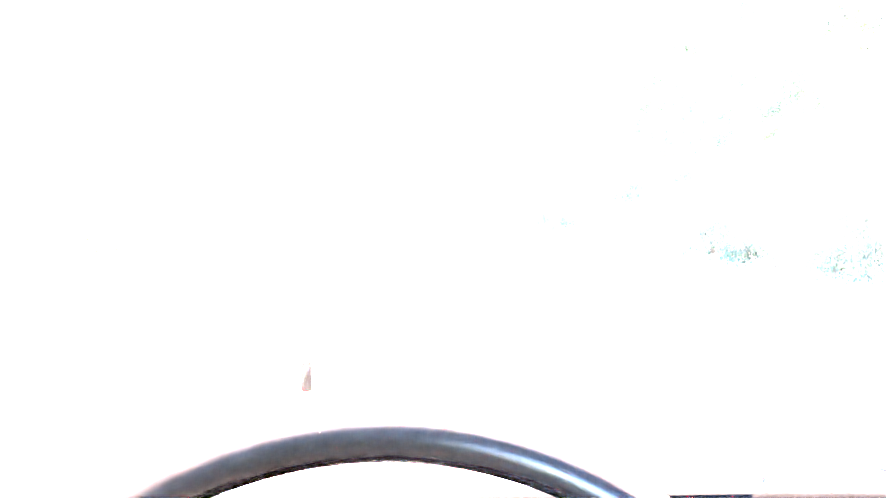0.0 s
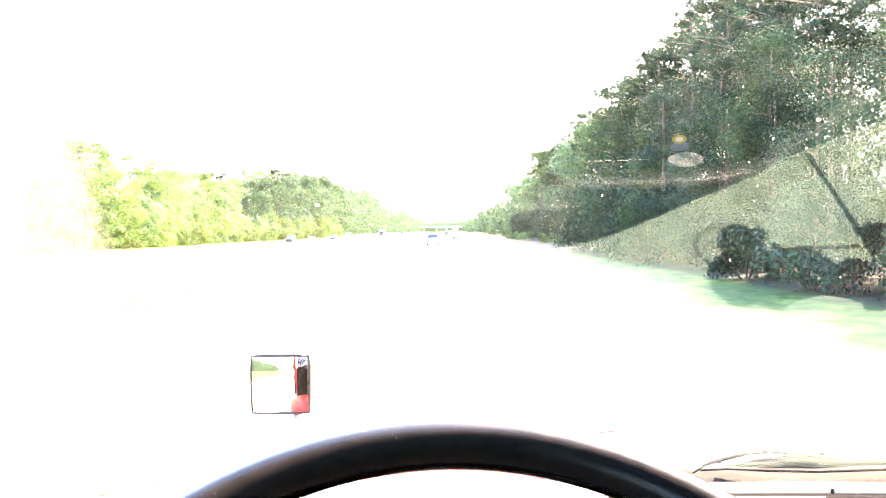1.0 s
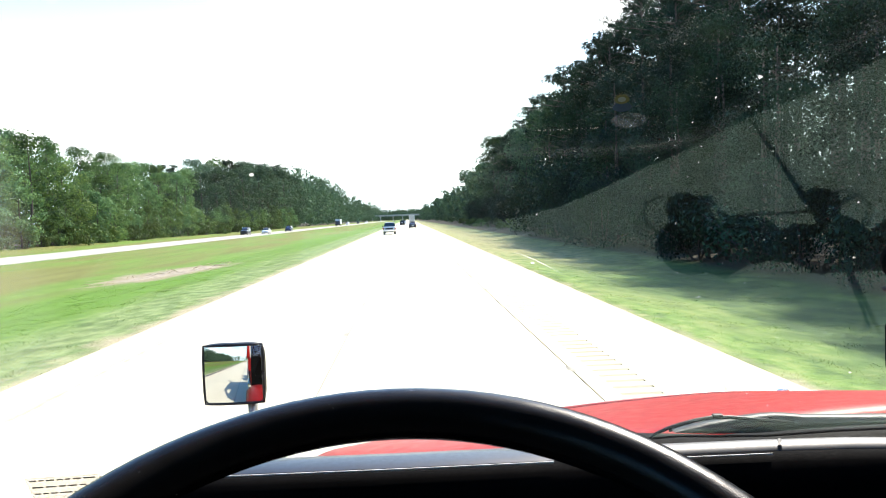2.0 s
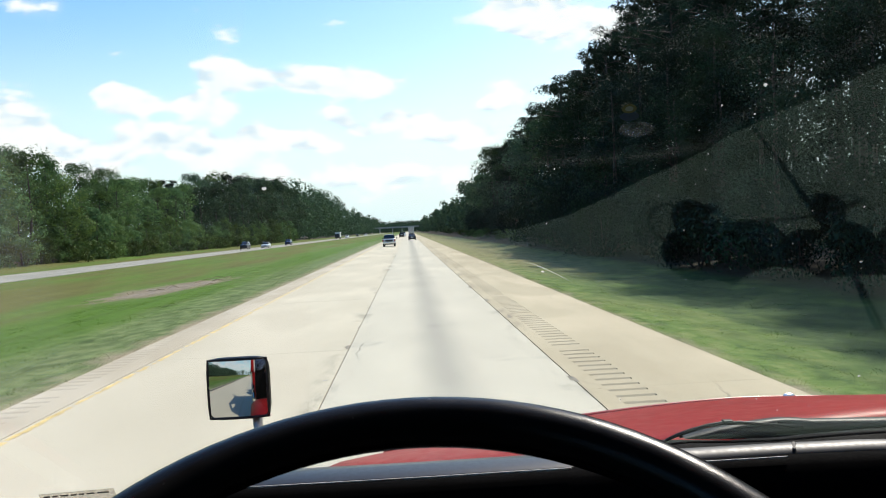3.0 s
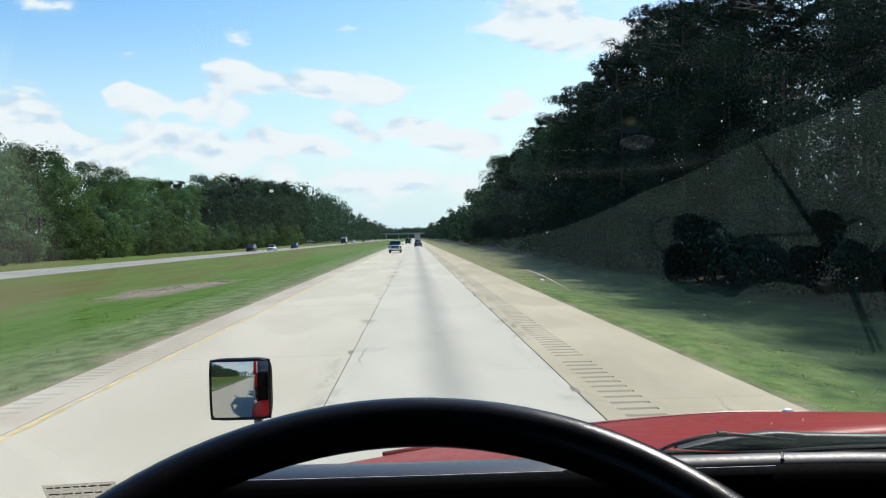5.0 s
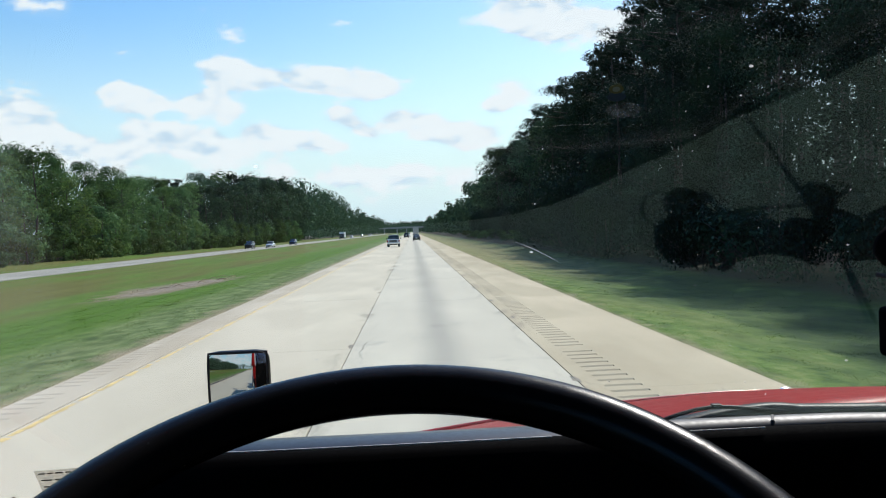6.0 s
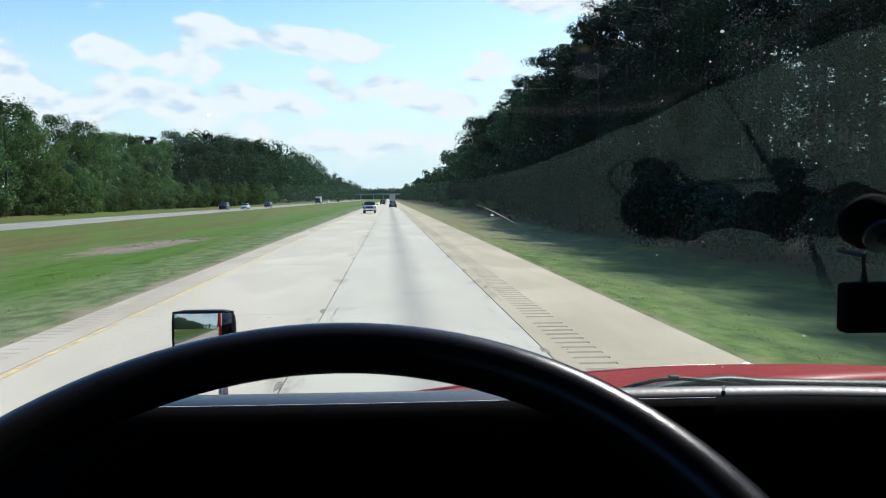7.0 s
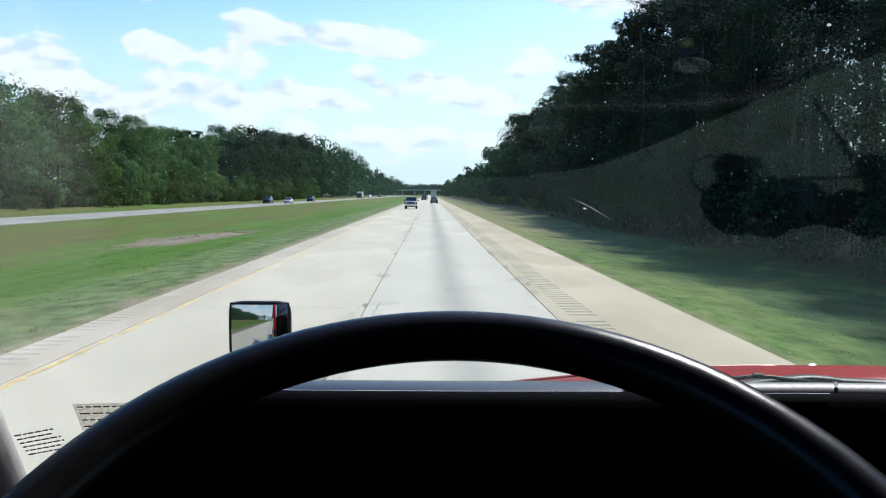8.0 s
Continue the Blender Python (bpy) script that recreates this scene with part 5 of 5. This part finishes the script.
# ---- loose gear on the dash and glass ----
def dash_mount(sx, ox, label, pale):
    """A disc-shaped device mount lying in the tray: knob, round body, wedge foot; placed and flattened to fit its
    outline mirrored in the camera's view.
    """
    m = thing("dash_mount", label, "device mount", pose(0, 0, 0), "mounts on the dash")

    def at(x, y, z=0.0):
        return Vector((ox + sx * (x - 0.35), y, TRAY_Z + z))

    part("mount_body", tube([at(0.352, 0.643, -0.003), at(0.352, 0.643, 0.002), at(0.352, 0.643, 0.005), at(0.352, 0.643, 0.006)], [0.036, 0.036, 0.030, 0.012], 26), DASH_BLACK, m, "", True)
    part("mount_knob", tube([at(0.362, 0.586, -0.003), at(0.362, 0.586, 0.002), at(0.362, 0.586, 0.005), at(0.362, 0.586, 0.006)], [0.019, 0.021, 0.018, 0.008], 20), pale, m, "", True)
    part("mount_neck", box((-0.011, -0.02, -0.003), (0.011, 0.02, 0.004), 0.002, 2, Matrix.Translation(at(0.36, 0.612))), DASH_BLACK, m)
    bm = bmesh.new()
    pts = [(0.378, 0.622), (0.405, 0.618), (0.432, 0.636), (0.450, 0.664), (0.418, 0.670), (0.392, 0.686), (0.368, 0.676)]
    lo = [bm.verts.new(at(x, y, -0.003)) for x, y in pts]
    hi = [bm.verts.new(at(x, y, 0.004)) for x, y in pts]
    bm.faces.new(lo)
    bm.faces.new(hi[::-1])
    for i in range(len(pts)):
        j = (i + 1) % len(pts)
        bm.faces.new((lo[i], lo[j], hi[j], hi[i]))
    bmesh.ops.recalc_face_normals(bm, faces=bm.faces)
    part("mount_foot", bm, DASH_BLACK, m)
    part("cord", tube([at(0.350, 0.574, 0.001), at(0.332, 0.569, 0.001), at(0.314, 0.577, 0.001), at(0.306, 0.592, 0.001), at(0.308, 0.608, 0.001), at(0.318, 0.620, 0.001), at(0.330, 0.624, 0.001)], 0.0013, 6), BLACK_RUBBER, m)
    return m


dash_mount(1, 0.35, "black round device mount lying in the dash tray", DASH_BLACK)
dash_mount(-1, 0.552, "black device mount with a round knob in the dash tray", DASH_BLACK)


def cord(name, pts, r, label):
    c = tagged(part(name, tube(pts, r, 8), BLACK_RUBBER, None, "", True), label, "cable")
    return c


cord("power_cord", [(0.405, 0.618, TRAY_Z + 0.004), (0.418, 0.604, TRAY_Z + 0.001), (0.45, 0.600, TRAY_Z), (0.487, 0.600, TRAY_Z), (0.545, 0.596, TRAY_Z), (0.588, 0.576, TRAY_Z)], 0.0018, "thin black power cord lying in the dash tray")
cord("antenna_lead", [(0.474, 0.456, TRAY_Z + 0.001), (0.497, 0.516, TRAY_Z), (0.519, 0.587, TRAY_Z + 0.001), (0.535, 0.628, TRAY_Z + 0.002), (0.545, 0.690, TRAY_Z), (0.556, 0.765, TRAY_Z)], 0.0024, "black lead across the dash tray")

cup = thing("phone_mount", "black suction mount with a hanging phone-sized device", "device mount", pose(0, 0, 0))
c0 = on_glass(0.480, 2.280, 0.002)
part("suction_cup", tube([c0, c0 + GLASS_IN * 0.006, c0 + GLASS_IN * 0.018, c0 + GLASS_IN * 0.026, c0 + GLASS_IN * 0.030], [0.027, 0.027, 0.024, 0.018, 0.011], 28), DASH_BLACK, cup, "black suction cup", True)
part("lock_ring", tube([c0 + GLASS_IN * 0.024, c0 + GLASS_IN * 0.036], 0.016, 20), BLACK_RUBBER, cup, "", True)
part("mount_stem", tube([c0 + GLASS_IN * 0.03, Vector((0.496, 0.715, 2.255)), Vector((0.496, 0.722, 2.226))], [0.009, 0.008, 0.008], 10), BLACK_PLASTIC, cup, "", True)
dev = part("device", box((0.437, 0.714, 2.176), (0.546, 0.732, 2.222), 0.005, 3), DASH_BLACK, cup, "black boxy device with rounded corners")
part("device_screen", box((0.445, 0.7125, 2.181), (0.538, 0.7145, 2.217)), DASH_BLACK, dev, "dark blank screen")
part("device_cord", tube([c0 + Vector((-0.03, -0.01, -0.03)), Vector((0.456, 0.720, 2.246)), Vector((0.458, 0.722, 2.222))], [0.0025, 0.003, 0.004], 8), BLACK_RUBBER, cup)


# ---- traffic ----
def wheels(car, track, ys, r, w):
    for y in ys:
        for s in (-1, 1):
            x = s * (track / 2 - w / 2)
            t = part("tyre", tube([(x - w / 2, y, r), (x - w * 0.4, y, r), (x + w * 0.4, y, r), (x + w / 2, y, r)], [r * 0.9, r, r, r * 0.9], 20), TYRE, car)
            part("rim", tube([(x - w / 2 - 0.005, y, r), (x + w / 2 + 0.005, y, r)], r * 0.6, 16), STEEL, t)


def skin(profile, half, inset, tuck=0.06):
    """A car shape: stations (y, bottom, top) along its length, rounded over the sides."""
    rows = []
    for y, z0, z1, k in profile:
        h = half * k
        rows.append([(-h + tuck, y, z0), (-h, y, z0 + 0.12), (-h, y, z0 + (z1 - z0) * 0.55), (-h + inset * 0.6, y, z1 - 0.06), (-h + inset * 1.5, y, z1),
                     (0, y, z1 + 0.02), (h - inset * 1.5, y, z1), (h - inset * 0.6, y, z1 - 0.06), (h, y, z0 + (z1 - z0) * 0.55), (h, y, z0 + 0.12), (h - tuck, y, z0)])
    bm = loft(rows, closed_u=True)
    k = len(rows[0])
    bm.verts.ensure_lookup_table()
    bm.faces.new([bm.verts[i] for i in range(k)])
    bm.faces.new([bm.verts[len(rows) * k - 1 - i] for i in range(k)])
    bmesh.ops.recalc_face_normals(bm, faces=bm.faces)
    return bm


def lamps(car, half, front, rear, z):
    for s in (-1, 1):
        part("head_lamp", box((s * (half - 0.2) - 0.16, front - 0.05, z - 0.07), (s * (half - 0.2) + 0.16, front + 0.02, z + 0.07), 0.02), CHROME, car, "clear head lamp")
        part("tail_lamp", box((s * (half - 0.13) - 0.11, rear - 0.02, z - 0.08), (s * (half - 0.13) + 0.11, rear + 0.05, z + 0.10), 0.02), TAIL_RED, car, "red tail lamp")


def sedan(name, label, paint, m, tall=0.0, group=""):
    """y points to the car's front."""
    car = thing(name, label, "car", m, group)
    t = tall
    part("body", skin([(-2.3, 0.40, 0.80 + t, 0.88), (-2.22, 0.28, 0.98 + t, 0.96), (-1.5, 0.22, 1.02 + t, 1.0), (0.0, 0.2, 0.98 + t, 1.0), (0.9, 0.22, 0.95 + t, 1.0), (1.9, 0.24, 0.82 + t, 0.97), (2.22, 0.28, 0.68 + t, 0.92), (2.3, 0.38, 0.55 + t, 0.86)], 0.9, 0.08), paint, car, "", True)
    if tall:
        cab = [(-2.2, 0.9 + t, 1.02 + t, 0.86), (-2.0, 0.9 + t, 1.42 + t, 0.82), (0.0, 0.9 + t, 1.46 + t, 0.84), (0.5, 0.9 + t, 1.36 + t, 0.84), (1.15, 0.9 + t, 0.96 + t, 0.86)]
    else:
        cab = [(-1.75, 0.9, 1.0, 0.84), (-1.05, 0.9, 1.38, 0.78), (-0.3, 0.9, 1.45, 0.80), (0.35, 0.9, 1.38, 0.80), (1.15, 0.9, 0.94, 0.86)]
    glass = part("windows", skin(cab, 0.9, 0.10, 0.02), CAR_GLASS, car, "dark tinted glass")
    mid = cab[1:4]
    part("roof_panel", skin([(mid[0][0] + 0.05, mid[0][2] - 0.05, mid[0][2] + 0.015, mid[0][3] * 0.97), (mid[1][0], mid[1][2] - 0.04, mid[1][2] + 0.02, mid[1][3]), (mid[2][0] - 0.05, mid[2][2] - 0.04, mid[2][2] + 0.02, mid[2][3] * 0.97)], 0.9, 0.10, 0.01), paint, car, "", True)
    wheels(car, 1.78, (-1.38, 1.38), 0.33 + 0.1 * t, 0.22)
    lamps(car, 0.88, 2.2, -2.25, 0.66 + t * 0.9)
    part("front_grille", box((-0.45, 2.24, 0.45 + t), (0.45, 2.31, 0.62 + t), 0.02), BLACK_PLASTIC, car)
    part("rear_plate", box((-0.26, -2.33, 0.62 + t), (0.26, -2.29, 0.74 + t), 0.01), WHITE, car)
    return car


def pickup(label, m):
    car = thing("pickup_truck", label, "pickup truck", m)
    part("bed", skin([(-2.75, 0.55, 1.16, 0.97), (-2.6, 0.48, 1.20, 1.0), (-0.9, 0.48, 1.20, 1.0), (-0.75, 0.48, 1.18, 1.0)], 0.98, 0.05), SILVER, car, "silver load bed and tailgate", True)
    part("bed_liner", box((-0.80, -2.55, 1.205), (0.80, -0.95, 1.225), 0.005), BLACK_PLASTIC, car, "dark open bed")
    part("cab_body", skin([(-0.72, 0.48, 1.20, 1.0), (0.8, 0.48, 1.20, 1.0), (1.2, 0.5, 1.16, 1.0), (2.3, 0.55, 1.08, 0.98), (2.7, 0.6, 0.95, 0.94)], 0.98, 0.06), SILVER, car, "", True)
    part("windows", skin([(-0.70, 1.1, 1.26, 0.9), (-0.55, 1.1, 1.78, 0.82), (0.5, 1.1, 1.84, 0.84), (0.9, 1.1, 1.7, 0.84), (1.5, 1.1, 1.16, 0.9)], 0.98, 0.1, 0.02), CAR_GLASS, car, "dark cab windows")
    part("roof_panel", skin([(-0.55, 1.72, 1.80, 0.80), (0.1, 1.74, 1.86, 0.84), (0.6, 1.72, 1.83, 0.82)], 0.98, 0.1, 0.01), SILVER, car, "", True)
    part("rear_bumper", box((-0.93, -2.92, 0.48), (0.93, -2.74, 0.68), 0.03), CHROME, car, "chrome rear bumper")
    part("tailgate_band", box((-0.60, -2.775, 0.78), (0.60, -2.755, 1.06), 0.01), CHARCOAL, car, "dark tailgate panel")
    for s in (-1, 1):
        part("tail_lamp", box((s * 0.88 - 0.09, -2.79, 0.78), (s * 0.88 + 0.09, -2.70, 1.10), 0.02), TAIL_RED, car, "red tail lamp")
        part("side_mirror", box((s * 1.10 - 0.10, 0.95, 1.18), (s * 1.10 + 0.10, 1.05, 1.38), 0.02), BLACK_PLASTIC, car)
    part("undercarriage", box((-0.6, -2.5, 0.32), (0.6, 2.2, 0.50)), BLACK_PLASTIC, car)
    wheels(car, 1.92, (-1.75, 1.75), 0.40, 0.28)
    return car


def box_truck(name, label, m, paint, length=9.0, tall=3.9):
    car = thing(name, label, "truck", m)
    part("cargo_box", box((-1.28, -length, 1.05), (1.28, 0, tall), 0.04), paint, car, "large boxy cargo body")
    part("rear_door", box((-1.15, -length - 0.03, 1.12), (1.15, -length - 0.005, tall - 0.12), 0.01), STEEL, car)
    part("cab", skin([(0.25, 0.7, 2.6, 0.95), (1.2, 0.7, 2.7, 1.0), (1.5, 0.7, 2.5, 1.0), (1.75, 0.7, 1.8, 1.0), (3.0, 0.7, 1.7, 0.92), (3.2, 0.75, 1.3, 0.9)], 1.2, 0.08), CHARCOAL, car, "", True)
    part("cab_window", box((-0.95, 1.52, 1.85), (0.95, 1.70, 2.42), 0.03), CAR_GLASS, car)
    part("chassis", box((-0.5, -length + 0.2, 0.55), (0.5, 3.0, 1.05)), BLACK_PLASTIC, car)
    part("under_guard", box((-1.1, -length, 0.5), (1.1, -length + 0.1, 0.62), 0.01), STEEL, car)
    wheels(car, 2.45, (-length + 1.2, -length + 2.5, 2.3), 0.5, 0.3)
    return car


pickup("silver pickup truck seen from behind on the concrete", pose(-2.95, 126, 0.01))
sedan("car", "dark sedan far ahead in the same lane", CHARCOAL, pose(0.95, 192, 0.01), 0.0, "traffic ahead")
sedan("car", "dark utility car far ahead in the next lane", CHARCOAL, pose(-2.2, 285, 0.01), 0.3, "traffic ahead")
box_truck("box_truck", "grey box truck far ahead on the highway", pose(1.6, 380, 0.01), SILVER)
sedan("car", "white car far ahead on the highway", WHITE, pose(-1.8, 345, 0.01), 0.3, "traffic ahead")
FZ = FAR_Z + 0.01
sedan("car", "dark utility car on the opposite roadway", CHARCOAL, pose(-39.2, 196, FZ, 0, 0, 180), 0.35, "oncoming traffic")
sedan("car", "silver sedan on the opposite roadway", SILVER, pose(-36.0, 206, FZ, 0, 0, 180), 0.0, "oncoming traffic")
sedan("car", "dark blue car on the opposite roadway", DARK_BLUE, pose(-36.2, 246, FZ, 0, 0, 180), 0.25, "oncoming traffic")
for x, y, p, t in ((-36.2, 480, SILVER, 0.0), (-39, 520, WHITE, 0.3), (-36.4, 585, CHARCOAL, 0.3), (-36.2, 680, WHITE, 0.0), (-39, 760, SILVER, 0.3)):
    sedan("car", "car far off on the opposite roadway", p, pose(x, y, FZ, 0, 0, 180), t, "oncoming traffic")
box_truck("box_truck", "white box truck with dark cab on the opposite roadway", pose(-36.0, 415, FZ, 0, 0, 180), WHITE, 7.0, 3.6)

# ---- overpass far ahead ----
bridge = thing("overpass", "grey road bridge that crosses the highway far ahead", "bridge", pose(0, 1280, 0))
part("deck", box((-130, -6, 7.2), (90, 6, 8.6), 0.05), BRIDGE, bridge)
part("parapet", box((-130, -6.3, 8.6), (90, -6.0, 9.7)), BRIDGE, bridge)
part("parapet", box((-130, 6.0, 8.6), (90, 6.3, 9.7)), BRIDGE, bridge)
for x in (-56, -44, -24, -9, 9, 24):
    part("pier", box((x - 0.7, -4.5, -1.0), (x + 0.7, 4.5, 7.25), 0.05), BRIDGE, bridge)
for x0, x1 in ((-130, -60), (28, 90)):
    s = part("abutment", loft([[(x0, -9, -1), (x0, -7, 7.3), (x0, 7, 7.3), (x0, 9, -1)], [(x1, -9, -1), (x1, -7, 7.3), (x1, 7, 7.3), (x1, 9, -1)]]), TURF, bridge, "grassy embankment")
